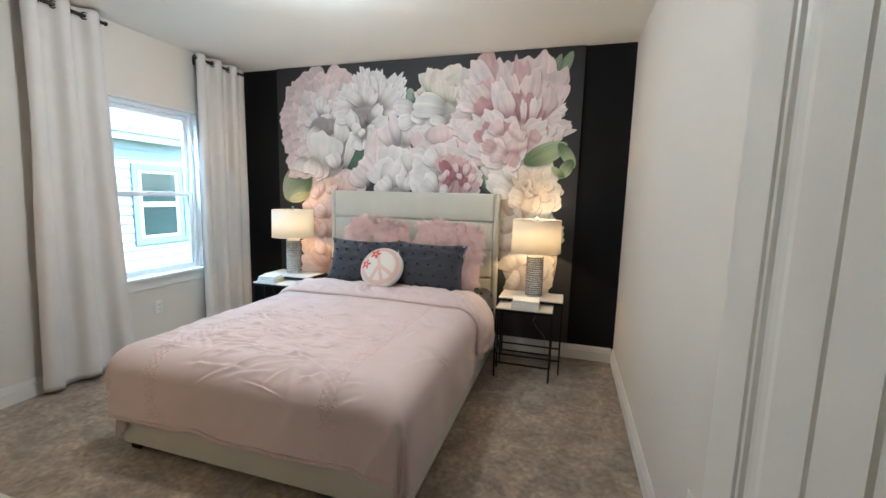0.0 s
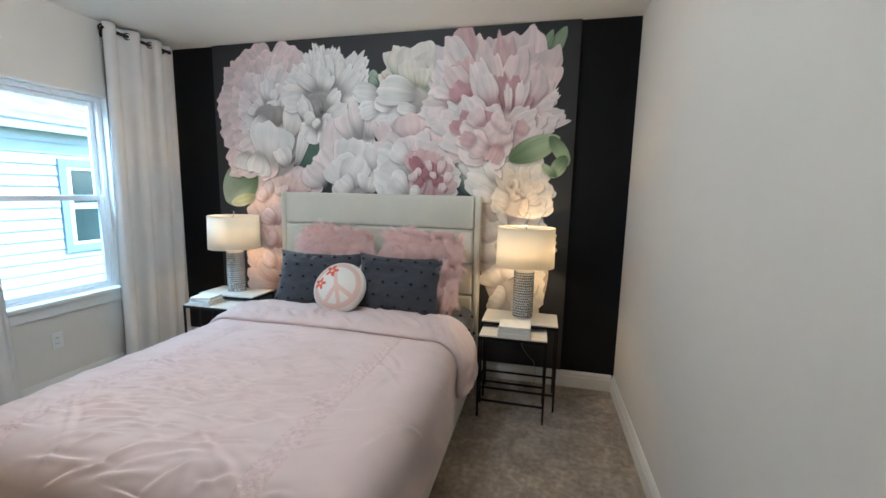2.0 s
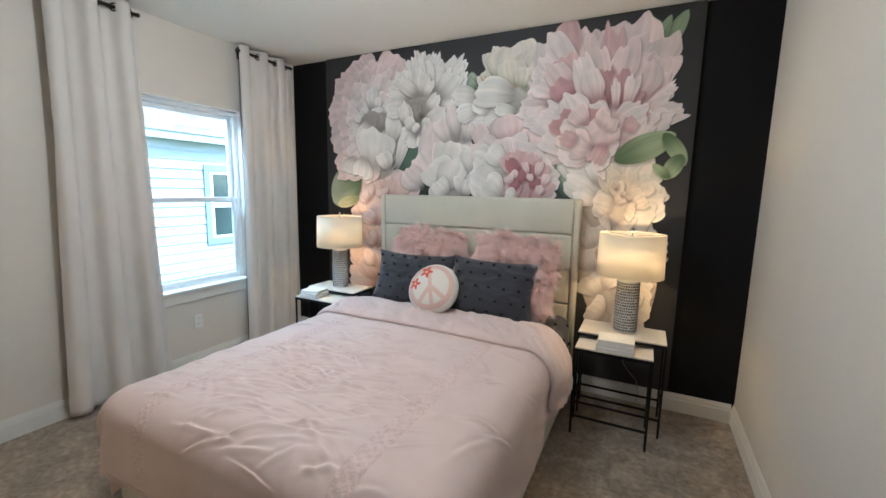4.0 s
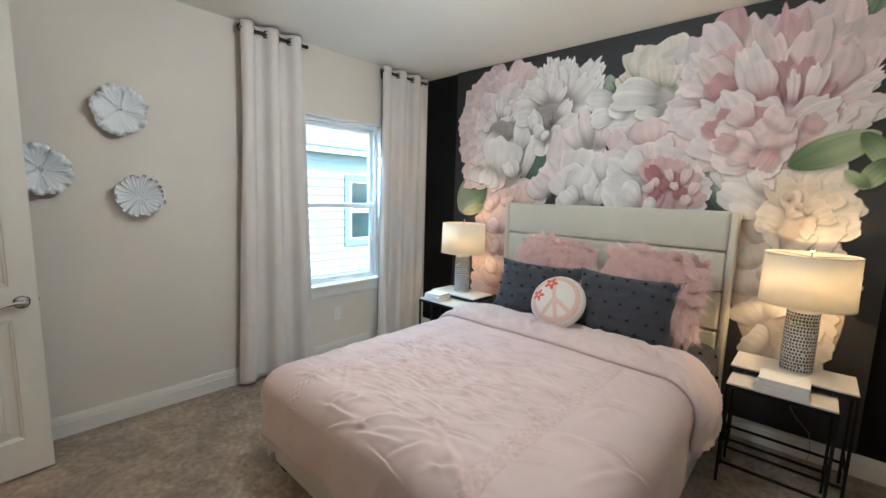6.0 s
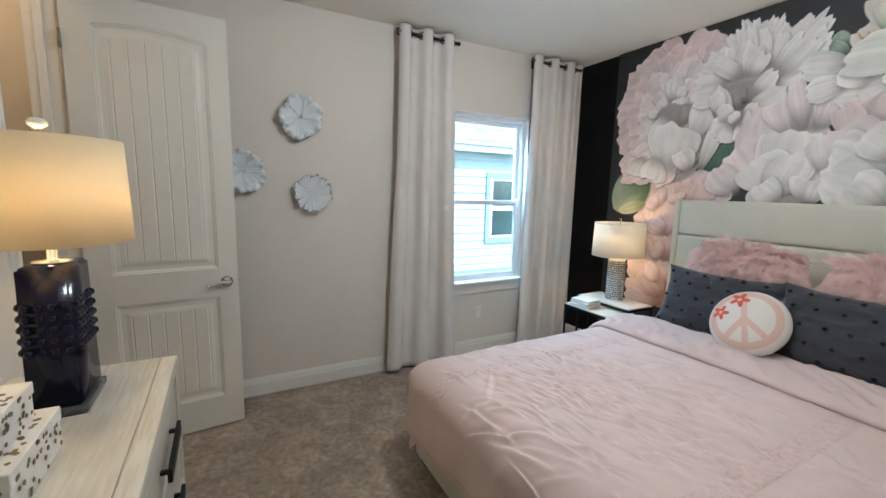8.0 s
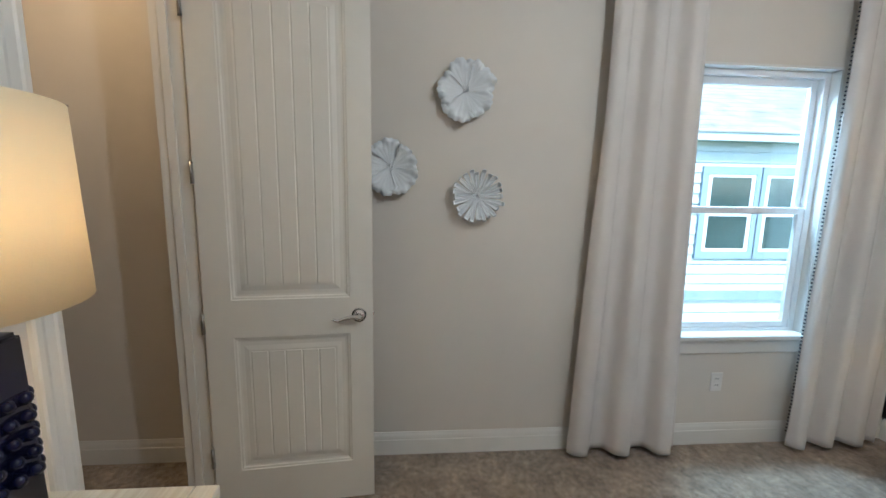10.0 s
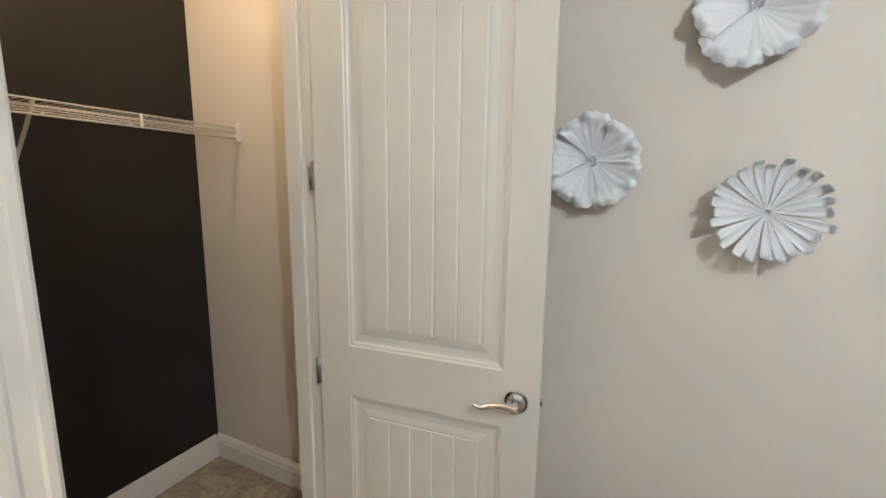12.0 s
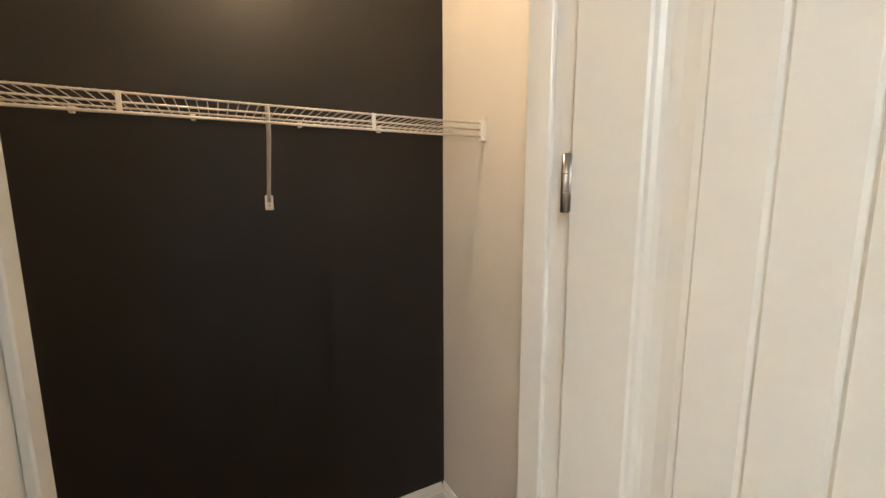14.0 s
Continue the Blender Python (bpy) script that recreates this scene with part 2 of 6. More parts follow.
def box(bm, x0, x1, y0, y1, z0, z1, bevel=0.0, seg=1, m=None):
    r = bmesh.ops.create_cube(bm, size=1.0)
    vs = r["verts"]
    for v in vs:
        v.co = Vector((x0 + (v.co.x + 0.5) * (x1 - x0), y0 + (v.co.y + 0.5) * (y1 - y0), z0 + (v.co.z + 0.5) * (z1 - z0)))
        if m is not None:
            v.co = m @ v.co
    if bevel:
        es = list({e for v in vs for e in v.link_edges})
        bmesh.ops.bevel(bm, geom=es, offset=bevel, segments=seg, profile=0.5, affect="EDGES")
    return bm


def boxes(*rows, bevel=0.0, seg=1):
    bm = bmesh.new()
    for r in rows:
        box(bm, *r, bevel=bevel, seg=seg)
    return bm


def cyl(bm, p, q, r0, r1=None, seg=16):
    p, q = Vector(p), Vector(q)
    r1 = r0 if r1 is None else r1
    d = q - p
    m = Matrix.Translation((p + q) / 2) @ d.to_track_quat("Z", "Y").to_matrix().to_4x4()
    bmesh.ops.create_cone(bm, cap_ends=True, segments=seg, radius1=r0, radius2=r1, depth=d.length, matrix=m)
    return bm


def lathe(profile, seg=48, x=0.0, y=0.0, closed=False):
    bm = bmesh.new()
    rings = []
    for r, z in profile:
        if r < 1e-5:
            rings.append([bm.verts.new((x, y, z))])
        else:
            rings.append([bm.verts.new((x + r * math.cos(2 * math.pi * i / seg), y + r * math.sin(2 * math.pi * i / seg), z)) for i in range(seg)])
    pairs = list(zip(rings[:-1], rings[1:]))
    if closed:
        pairs.append((rings[-1], rings[0]))
    for a, b in pairs:
        for i in range(seg):
            j = (i + 1) % seg
            if len(a) == 1 and len(b) > 1:
                bm.faces.new((a[0], b[j], b[i]))
            elif len(b) == 1 and len(a) > 1:
                bm.faces.new((a[i], a[j], b[0]))
            elif len(a) > 1:
                bm.faces.new((a[i], a[j], b[j], b[i]))
    bmesh.ops.recalc_face_normals(bm, faces=bm.faces)
    return bm


def run(profile, p, q, out):
    """A moulding: the profile (out from the wall, up) drawn from p to q; out is the way off the wall."""
    bm = bmesh.new()
    p, q, out = Vector(p), Vector(q), Vector(out)
    ends = [[bm.verts.new(e + out * o + Vector((0, 0, u))) for o, u in profile] for e in (p, q)]
    n = len(profile)
    for i in range(n):
        j = (i + 1) % n
        bm.faces.new((ends[0][i], ends[0][j], ends[1][j], ends[1][i]))
    bm.faces.new(ends[0])
    bm.faces.new(ends[1][::-1])
    bmesh.ops.recalc_face_normals(bm, faces=bm.faces)
    return bm


def grid(name, xyz, material, parent=None, label="", smooth=True, wrap=False, colors=None):
    """A mesh from an array of points (rows, columns, 3)."""
    h, w, _ = xyz.shape
    idx = np.arange(h * w).reshape(h, w)
    if wrap:
        idx = np.concatenate([idx, idx[:, :1]], axis=1)
    q = np.stack([idx[:-1, :-1], idx[:-1, 1:], idx[1:, 1:], idx[1:, :-1]], axis=-1).reshape(-1, 4)
    me = bpy.data.meshes.new(name)
    me.vertices.add(h * w)
    me.vertices.foreach_set("co", xyz.astype(np.float32).ravel())
    me.loops.add(q.size)
    me.loops.foreach_set("vertex_index", q.astype(np.int32).ravel())
    me.polygons.add(len(q))
    me.polygons.foreach_set("loop_start", np.arange(0, q.size, 4, dtype=np.int32))
    if colors is not None:
        at = me.color_attributes.new("paint", "FLOAT_COLOR", "POINT")
        at.data.foreach_set("color", np.concatenate([colors.reshape(-1, 3), np.ones((h * w, 1))], axis=1).astype(np.float32).ravel())
    me.update(calc_edges=True)
    me.validate()
    return link(name, me, material, parent, label, smooth)


def structure(ob, label, category):
    return tagged(ob, label, category, kind="structure")


# ---- room shell ----
T = 0.15
structure(part("floor", boxes((W - T, E + T, HALL, N + T, -0.2, 0.0)), M["carpet"]), "plush beige-brown carpet over the whole bedroom floor", "floor")
structure(part("ceiling", boxes((W - T, E + T, HALL - T, N + T, CEIL, CEIL + 0.2)), M["ceiling"]), "cream white painted ceiling", "ceiling")
wy0, wy1, wz0, wz1 = WIN
structure(part("wall_west", boxes((W - T, W, CB - T, wy0, 0, CEIL), (W - T, W, wy1, N + T, 0, CEIL), (W - T, W, wy0, wy1, 0, wz0), (W - T, W, wy0, wy1, wz1, CEIL)), M["wall"]),
          "greige painted wall with a window opening", "wall")
structure(part("wall_north", boxes((W, E, N, N + T, 0, CEIL)), M["black"]), "charcoal black accent wall behind the bed", "wall")
structure(part("wall_east", boxes((E, E + T, HALL, N + T, 0, CEIL)), M["wall"]), "plain greige painted wall", "wall")
SY = S - 0.115
structure(part("wall_south", boxes((W, CLO[0], SY, S, 0, CEIL), (CLO[0], CLO[1], SY, S, CLO[2], CEIL), (CLO[1], ENT[0], SY, S, 0, CEIL),
                                   (ENT[0], ENT[1], SY, S, ENT[2], CEIL), (ENT[1], E, SY, S, 0, CEIL)), M["wall"]),
          "greige painted wall with closet and entry openings", "wall")
structure(part("wall_closet_back", boxes((W, CE, CB - T, CB, 0, CEIL)), M["closet_black"]), "dark brown-black painted closet back wall", "wall")
structure(part("wall_closet_east", boxes((CE, CE + 0.115, CB - T, SY, 0, CEIL)), M["wall"]), "greige painted closet end wall", "wall")
structure(part("wall_hall", boxes((CE + 0.115, E, HALL - T, HALL, 0, CEIL)), M["wall"]), "greige painted hall wall", "wall")
structure(part("wall_hall_west", boxes((CE + 0.115, CE + 0.2, HALL, CB, 0, CEIL)), M["wall"]), "greige painted hall side wall", "wall")

BASE = ((0, 0), (0.016, 0), (0.016, 0.088), (0.0125, 0.092), (0.0125, 0.098), (0.0105, 0.112), (0.006, 0.124), (0.004, 0.132), (0, 0.132))


def baseboard(p, q, out):
    return structure(part("baseboard", run(BASE, p, q, out), M["trim"]), "white profiled baseboard along the wall", "baseboard")


baseboard((W, S, 0), (W, N, 0), (1, 0, 0))
baseboard((W + 0.016, N, 0), (E - 0.016, N, 0), (0, -1, 0))
baseboard((E, S, 0), (E, N, 0), (-1, 0, 0))
baseboard((CLO[1] + 0.085, S, 0), (ENT[0] - 0.085, S, 0), (0, 1, 0))
baseboard((W, CB, 0), (W, SY, 0), (1, 0, 0))
baseboard((W + 0.016, CB, 0), (CE, CB, 0), (0, 1, 0))


def sweep(bm, pts, radii, seg=10, flat=1.0):
    """A tube through points; flat squeezes its height."""
    rings = []
    pts = [Vector(p) for p in pts]
    for i, p in enumerate(pts):
        d = (pts[min(i + 1, len(pts) - 1)] - pts[max(i - 1, 0)]).normalized()
        side = d.cross(Vector((0, 0, 1)))
        side = side.normalized() if side.length > 1e-3 else Vector((1, 0, 0))
        up = side.cross(d).normalized()
        rings.append([bm.verts.new(p + radii[i] * (math.cos(2 * math.pi * k / seg) * side + flat * math.sin(2 * math.pi * k / seg) * up)) for k in range(seg)])
    for a, b in zip(rings[:-1], rings[1:]):
        for k in range(seg):
            bm.faces.new((a[k], a[(k + 1) % seg], b[(k + 1) % seg], b[k]))
    bm.faces.new(rings[0][::-1])
    bm.faces.new(rings[-1])
    bmesh.ops.recalc_face_normals(bm, faces=bm.faces)
    return bm


# ---- panelled doors ----
DOOR_T, DOOR_H = 0.035, 2.425
ARC = 0.028


def panel_ring(x0, x1, z0, z1, rise, inset, depth, flip):
    a, b, lo, hi = x0 + inset, x1 - inset, z0 + inset, z1 - inset
    n = 12 if rise else 1
    top = [(b + (a - b) * i / n, hi + rise * (1 - (2 * i / n - 1) ** 2)) for i in range(n + 1)] if rise else [(b, hi), (a, hi)]
    y = DOOR_T - depth if flip else depth
    return [(x, y, z) for x, z in [(a, lo), (b, lo), *top]]


def panel_mesh(x0, x1, z0, z1, rise, flip):
    """The moulded edge of a sunk panel, and its sunk ground."""
    bm = bmesh.new()
    rings = [[bm.verts.new(c) for c in panel_ring(x0, x1, z0, z1, rise, i, d, flip)]
             for i, d in ((0, 0), (0.004, 0.0035), (0.010, 0.0045), (0.016, 0.0090), (0.024, 0.0105), (0.040, 0.0105), (0.060, 0.0062))]
    for a, b in zip(rings[:-1], rings[1:]):
        n = len(a)
        for k in range(n):
            bm.faces.new((a[k], a[(k + 1) % n], b[(k + 1) % n], b[k]))
    bm.faces.new(rings[-1])
    bmesh.ops.recalc_face_normals(bm, faces=bm.faces)
    return bm


def plank_mesh(x0, x1, z0, z1, flip):
    bm = bmesh.new()
    front, back = 0.0022, 0.0068
    y0, y1 = (DOOR_T - back, DOOR_T - front) if flip else (front, back)
    box(bm, x0, x1, y0, y1, z0, z1)
    yf = y1 if flip else y0
    es = [e for e in bm.edges if all(abs(v.co.y - yf) < 1e-6 for v in e.verts) and abs(e.verts[0].co.x - e.verts[1].co.x) < 1e-6]
    bmesh.ops.bevel(bm, geom=es, offset=0.0045, segments=1, affect="EDGES")
    return bm


def door_leaf(name, label, w, m, handle_sides):
    """A two-panel plank door. Local x runs from the hinges to the latch, z up; the leaf is DOOR_T deep along y."""
    root = thing(name, 0, 0, 0, label, "door", kind="structure")
    sl, sr = 0.110, 0.102
    zb, zl0, zl1, zt = 0.195, 0.835, 1.005, 2.275
    bm = bmesh.new()
    box(bm, 0, sl, 0, DOOR_T, 0, DOOR_H)
    box(bm, w - sr, w, 0, DOOR_T, 0, DOOR_H)
    box(bm, sl, w - sr, 0, DOOR_T, 0, zb)
    box(bm, sl, w - sr, 0, DOOR_T, zl0, zl1)
    n = 12
    lo = [(sl + (w - sr - sl) * i / n, zt + ARC * (1 - (2 * i / n - 1) ** 2)) for i in range(n + 1)]
    for y in (0, DOOR_T):
        for i in range(n):
            q = [(lo[i][0], y, lo[i][1]), (lo[i + 1][0], y, lo[i + 1][1]), (lo[i + 1][0], y, DOOR_H), (lo[i][0], y, DOOR_H)]
            bm.faces.new([bm.verts.new(c) for c in (q if y == 0 else q[::-1])])
    for i in range(n):
        bm.faces.new([bm.verts.new(c) for c in ((lo[i][0], 0, DOOR_H), (lo[i + 1][0], 0, DOOR_H), (lo[i + 1][0], DOOR_T, DOOR_H), (lo[i][0], DOOR_T, DOOR_H))])
    box(bm, sl, w - sr, 0.012, DOOR_T - 0.012, zb, zl0)
    box(bm, sl, w - sr, 0.012, DOOR_T - 0.012, zl1, zt)
    part("door_frame", bm, M["door"], root)
    for flip in (False, True):
        for z0, z1, rise in ((zb, zl0, 0), (zl1, zt, ARC)):
            pan = part("panel", panel_mesh(sl, w - sr, z0, z1, rise, flip), M["door"], root)
            a, b = sl + 0.068, w - sr - 0.068
            pw = (b - a) / 5
            for i in range(5):
                c = (i + 0.5) / 5
                top = z1 - 0.068 + rise * (1 - (2 * c - 1) ** 2) * 0.9
                part("plank", plank_mesh(a + i * pw + 0.0003, a + (i + 1) * pw - 0.0003, z0 + 0.068, top, flip), M["door"], pan)
    hx, hz = w - 0.062, 0.922
    for s in handle_sides:
        y = 0.0 if s < 0 else DOOR_T
        bm = bmesh.new()
        cyl(bm, (hx, y, hz), (hx, y + s * 0.006, hz), 0.033, 0.033, 32)
        cyl(bm, (hx, y + s * 0.006, hz), (hx, y + s * 0.013, hz), 0.031, 0.022, 32)
        cyl(bm, (hx, y + s * 0.012, hz), (hx, y + s * 0.05, hz), 0.0115, 0.0115, 20)
        rose = part("rosette", bm, M["chrome"], root, "polished chrome rosette", True)
        pts, rad = [], []
        for i in range(13):
            u = i / 12
            pts.append((hx + 0.012 - 0.125 * u, y + s * (0.048 - 0.006 * math.sin(u * 3.1)), hz + 0.006 * math.sin(u * 4.4) - 0.012 * u + (0.014 * max(0, u - 0.85) / 0.15)))
            rad.append(0.0115 - 0.0050 * u)
        part("lever", sweep(bmesh.new(), pts, rad, 12), M["chrome"], rose, "polished chrome curved lever", True)
    part("latch", boxes((w - 0.0005, w + 0.008, 0.011, 0.024, hz - 0.009, hz + 0.009), bevel=0.002), M["chrome"], root, "chrome latch bolt")
    for z in (0.27, 0.905, 1.545, 2.18):
        bm = bmesh.new()
        cyl(bm, (-0.006, -0.006, z - 0.045), (-0.006, -0.006, z + 0.045), 0.0065, 0.0065, 12)
        for k in (-0.015, 0.015):
            cyl(bm, (-0.006, -0.006, z + k - 0.001), (-0.006, -0.006, z + k + 0.001), 0.0072, 0.0072, 12)
        box(bm, -0.0015, 0.0008, -0.004, 0.027, z - 0.044, z + 0.044)
        part("hinge", bm, M["nickel"], root, "dull nickel hinge", True)
    root.matrix_basis = m
    return root


def along(x, y, z, dx, dy):
    return pose(x, y, z, 0, 0, math.degrees(math.atan2(dy, dx)))


door_leaf("door_1", "white two-panel plank closet door standing wide open", 0.712, along(-2.950, 0.190, 0.012, -0.068, 0.705), (-1, 1))
door_leaf("door_2", "white two-panel plank entry door opened against the wall", 0.775, along(0.452, 0.188, 0.012, -0.015, 0.775), (-1,))

CASING = ((0, 0), (0.010, 0), (0.012, 0.004), (0.012, 0.018), (0.008, 0.024), (0.008, 0.050), (0.0135, 0.058), (0.0165, 0.068), (0.0165, 0.083), (0.012, 0.088), (0, 0.088))


def casing_side(x, y0, out, sgn, h):
    """A jamb-side casing: profile points (off the wall, away from the opening), drawn from the floor to h."""
    bm = bmesh.new()
    lo, hi = ([bm.verts.new((x + sgn * (0.005 + a), y0 + out * o, z + (a + 0.005 if z else 0))) for o, a in CASING] for z in (0.0, h))
    n = len(lo)
    for i in range(n):
        bm.faces.new((lo[i], lo[(i + 1) % n], hi[(i + 1) % n], hi[i]))
    bm.faces.new(lo)
    bm.faces.new(hi[::-1])
    bmesh.ops.recalc_face_normals(bm, faces=bm.faces)
    return bm


def casing_head(x0, x1, y0, out, h):
    bm = bmesh.new()
    a_, b_ = ([bm.verts.new((x + s * (0.005 + a), y0 + out * o, h + 0.005 + a)) for o, a in CASING] for x, s in ((x0, -1), (x1, 1)))
    n = len(a_)
    for i in range(n):
        bm.faces.new((a_[i], a_[(i + 1) % n], b_[(i + 1) % n], b_[i]))
    bm.faces.new(a_)
    bm.faces.new(b_[::-1])
    bmesh.ops.recalc_face_normals(bm, faces=bm.faces)
    return bm


for (x0, x1, h), what in ((CLO, "closet"), (ENT, "entry")):
    root = thing("door_trim", (x0 + x1) / 2, S, 0, "white moulded casing and jamb round the %s opening" % what, "door frame", kind="structure")
    part("jamb", boxes((x0 - 0.002, x0 + 0.016, SY - 0.002, S + 0.002, 0, h)), M["trim"], root)
    part("jamb", boxes((x1 - 0.016, x1 + 0.002, SY - 0.002, S + 0.002, 0, h)), M["trim"], root)
    part("head_jamb", boxes((x0 + 0.016, x1 - 0.016, SY - 0.002, S + 0.002, h - 0.016, h + 0.002)), M["trim"], root)
    ys = S - 0.045
    part("stop", boxes((x0 + 0.016, x0 + 0.027, ys - 0.035, ys, 0, h - 0.016), bevel=0.002), M["trim"], root)
    part("stop", boxes((x1 - 0.027, x1 - 0.016, ys - 0.035, ys, 0, h - 0.016), bevel=0.002), M["trim"], root)
    for y0, out in ((S, 1),):
        part("side_casing", casing_side(x0 + 0.016, y0, out, -1, h - 0.016), M["trim"], root)
        part("side_casing", casing_side(x1 - 0.016, y0, out, 1, h - 0.016), M["trim"], root)
        part("head_casing", casing_head(x0 + 0.016, x1 - 0.016, y0, out, h - 0.016), M["trim"], root)

# ---- window ----
root = thing("window_1", W - 0.08, (wy0 + wy1) / 2, wz0, "white vinyl single-hung window with a painted sill", "window", kind="structure")
xo, xi = W - 0.125, W - 0.055
part("window_frame", boxes((xo, xi, wy0, wy0 + 0.045, wz0, wz1), (xo, xi, wy1 - 0.045, wy1, wz0, wz1), (xo, xi, wy0 + 0.045, wy1 - 0.045, wz1 - 0.045, wz1), (xo, xi, wy0 + 0.045, wy1 - 0.045, wz0, wz0 + 0.03)), M["vinyl"], root)
MID = 1.41
for nm, z0, z1, xa, xb in (("upper_sash", MID - 0.02, wz1 - 0.045, xo + 0.008, xo + 0.034), ("lower_sash", wz0 + 0.03, MID + 0.022, xo + 0.036, xo + 0.064)):
    f = 0.038
    a, b = wy0 + 0.045, wy1 - 0.045
    sash = part(nm, boxes((xa, xb, a, a + f, z0, z1), (xa, xb, b - f, b, z0, z1), (xa, xb, a + f, b - f, z0, z0 + f), (xa, xb, a + f, b - f, z1 - f, z1), bevel=0.003), M["vinyl"], root)
    pane = part("pane", boxes(((xa + xb) / 2 - 0.002, (xa + xb) / 2 + 0.002, a + f, b - f, z0 + f, z1 - f)), M["pane"], sash)
    pane.visible_shadow = False
part("sash_lock", boxes((xo + 0.064, xo + 0.078, (wy0 + wy1) / 2 - 0.03, (wy0 + wy1) / 2 + 0.03, MID + 0.01, MID + 0.022), bevel=0.003), M["vinyl"], root)
part("reveal", boxes((xi, W + 0.002, wy0 - 0.001, wy0 + 0.012, wz0, wz1), (xi, W + 0.002, wy1 - 0.012, wy1 + 0.001, wz0, wz1), (xi, W + 0.002, wy0 + 0.012, wy1 - 0.012, wz1 - 0.012, wz1 + 0.001)), M["trim"], root)
part("window_sill", boxes((xi, W + 0.045, wy0 - 0.035, wy1 + 0.035, wz0 - 0.014, wz0 + 0.012), bevel=0.005, seg=2), M["trim"], root)
part("apron", boxes((W, W + 0.016, wy0 - 0.02, wy1 + 0.02, wz0 - 0.10, wz0 - 0.014), bevel=0.004), M["trim"], root)

# ---- outlet ----
def outlet(x, y, z, s=1, where="below the window"):
    o = thing("wall_outlet", x, y, z, "white double electrical outlet set in the wall " + where, "outlet")
    def at_wall(a, b):
        return (x + a, x + b) if s > 0 else (x - b, x - a)

    part("cover_plate", boxes((*at_wall(0, 0.006), y - 0.036, y + 0.036, z - 0.058, z + 0.058), bevel=0.003, seg=2), M["plastic"], o)
    for k in (-0.02, 0.02):
        r = part("socket", boxes((*at_wall(0.006, 0.008), y - 0.017, y + 0.017, z + k - 0.014, z + k + 0.014), bevel=0.0015), M["plastic"], o)
        part("slot", boxes((*at_wall(0.008, 0.0085), y - 0.008, y - 0.005, z + k - 0.004, z + k + 0.006)), M["tuft"], r)
        part("slot", boxes((*at_wall(0.008, 0.0085), y + 0.005, y + 0.008, z + k - 0.004, z + k + 0.006)), M["tuft"], r)


outlet(E, 1.655, 0.425, -1, "beside the entry door")
outlet(W, 2.889, 0.396)

# ---- neighbouring house and ground outside ----
structure(part("ground", boxes((-400, 400, -400, 400, -3.6, -3.1)), M["grass"]), "green lawn far below the window", "ground")
XH = -7.9
house = thing("neighbouring_house", XH - 3, 5, -3.1, "white lap-sided house with blue-grey trim and shingled roof", "house")
part("wall", boxes((XH - 6, XH - 0.02, -9, 19, -3.1, 2.35)), M["siding"], house)
for i in range(31):
    z0 = -3.1 + i * 0.176
    bm = bmesh.new()
    vs = [bm.verts.new(c) for y in (-9, 19) for c in ((XH - 0.02, y, z0), (XH + 0.016, y, z0), (XH - 0.012, y, min(z0 + 0.186, 2.36)), (XH - 0.02, y, min(z0 + 0.186, 2.36)))]
    for k in range(4):
        bm.faces.new((vs[k], vs[(k + 1) % 4], vs[4 + (k + 1) % 4], vs[4 + k]))
    bmesh.ops.recalc_face_normals(bm, faces=bm.faces)
    part("siding_board", bm, M["siding"], house)
part("belly_band", boxes((XH + 0.008, XH + 0.040, -9, 19, -0.42, -0.24)), M["ext_trim"], house)
part("soffit", boxes((XH - 0.02, XH + 0.22, -9.3, 19.3, 2.35, 2.38)), M["siding"], house)
part("fascia", boxes((XH + 0.22, XH + 0.25, -9.3, 19.3, 2.33, 2.50)), M["fascia"], house, "pale blue-grey fascia board")
roof = part("roof", boxes((XH - 6, XH + 0.21, -9.3, 19.3, 2.38, 2.44)), M["shingle"], house)
for i in range(24):
    x = XH + 0.27 - i * 0.24
    z = 2.46 + i * 0.125
    bm = bmesh.new()
    vs = [bm.verts.new(c) for y in (-9.4, 19.4) for c in ((x, y, z), (x, y, z + 0.022), (x - 0.25, y, z + 0.145), (x - 0.25, y, z + 0.120))]
    for k in range(4):
        bm.faces.new((vs[k], vs[(k + 1) % 4], vs[4 + (k + 1) % 4], vs[4 + k]))
    bmesh.ops.recalc_face_normals(bm, faces=bm.faces)
    part("shingle_course", bm, M["shingle"], roof)
part("roof_vent", boxes((-9.75, -9.4, 5.5, 5.85, 3.2, 3.62), bevel=0.02), M["iron"], roof, "dark metal roof vent")


def house_window(y0, y1, z0, z1):
    t = XH + 0.045
    w = part("window", boxes((XH, t, y0 - 0.11, y1 + 0.11, z1, z1 + 0.13), (XH, t, y0 - 0.11, y1 + 0.11, z0 - 0.13, z0),
                             (XH, t, y0 - 0.11, y0, z0, z1), (XH, t, y1, y1 + 0.11, z0, z1)), M["ext_trim"], house, "blue-grey trimmed double-hung window")
    t = XH + 0.034
    for a, b in ((z0, (z0 + z1) / 2), ((z0 + z1) / 2, z1)):
        part("sash", boxes((XH, t, y0, y0 + 0.07, a, b), (XH, t, y1 - 0.07, y1, a, b), (XH, t, y0 + 0.07, y1 - 0.07, a, a + 0.05), (XH, t, y0 + 0.07, y1 - 0.07, b - 0.05, b)), M["vinyl"], w)
        part("pane", boxes((XH - 0.01, XH + 0.024, y0 + 0.07, y1 - 0.07, a + 0.05, b - 0.05)), M["dark_glass"], w)


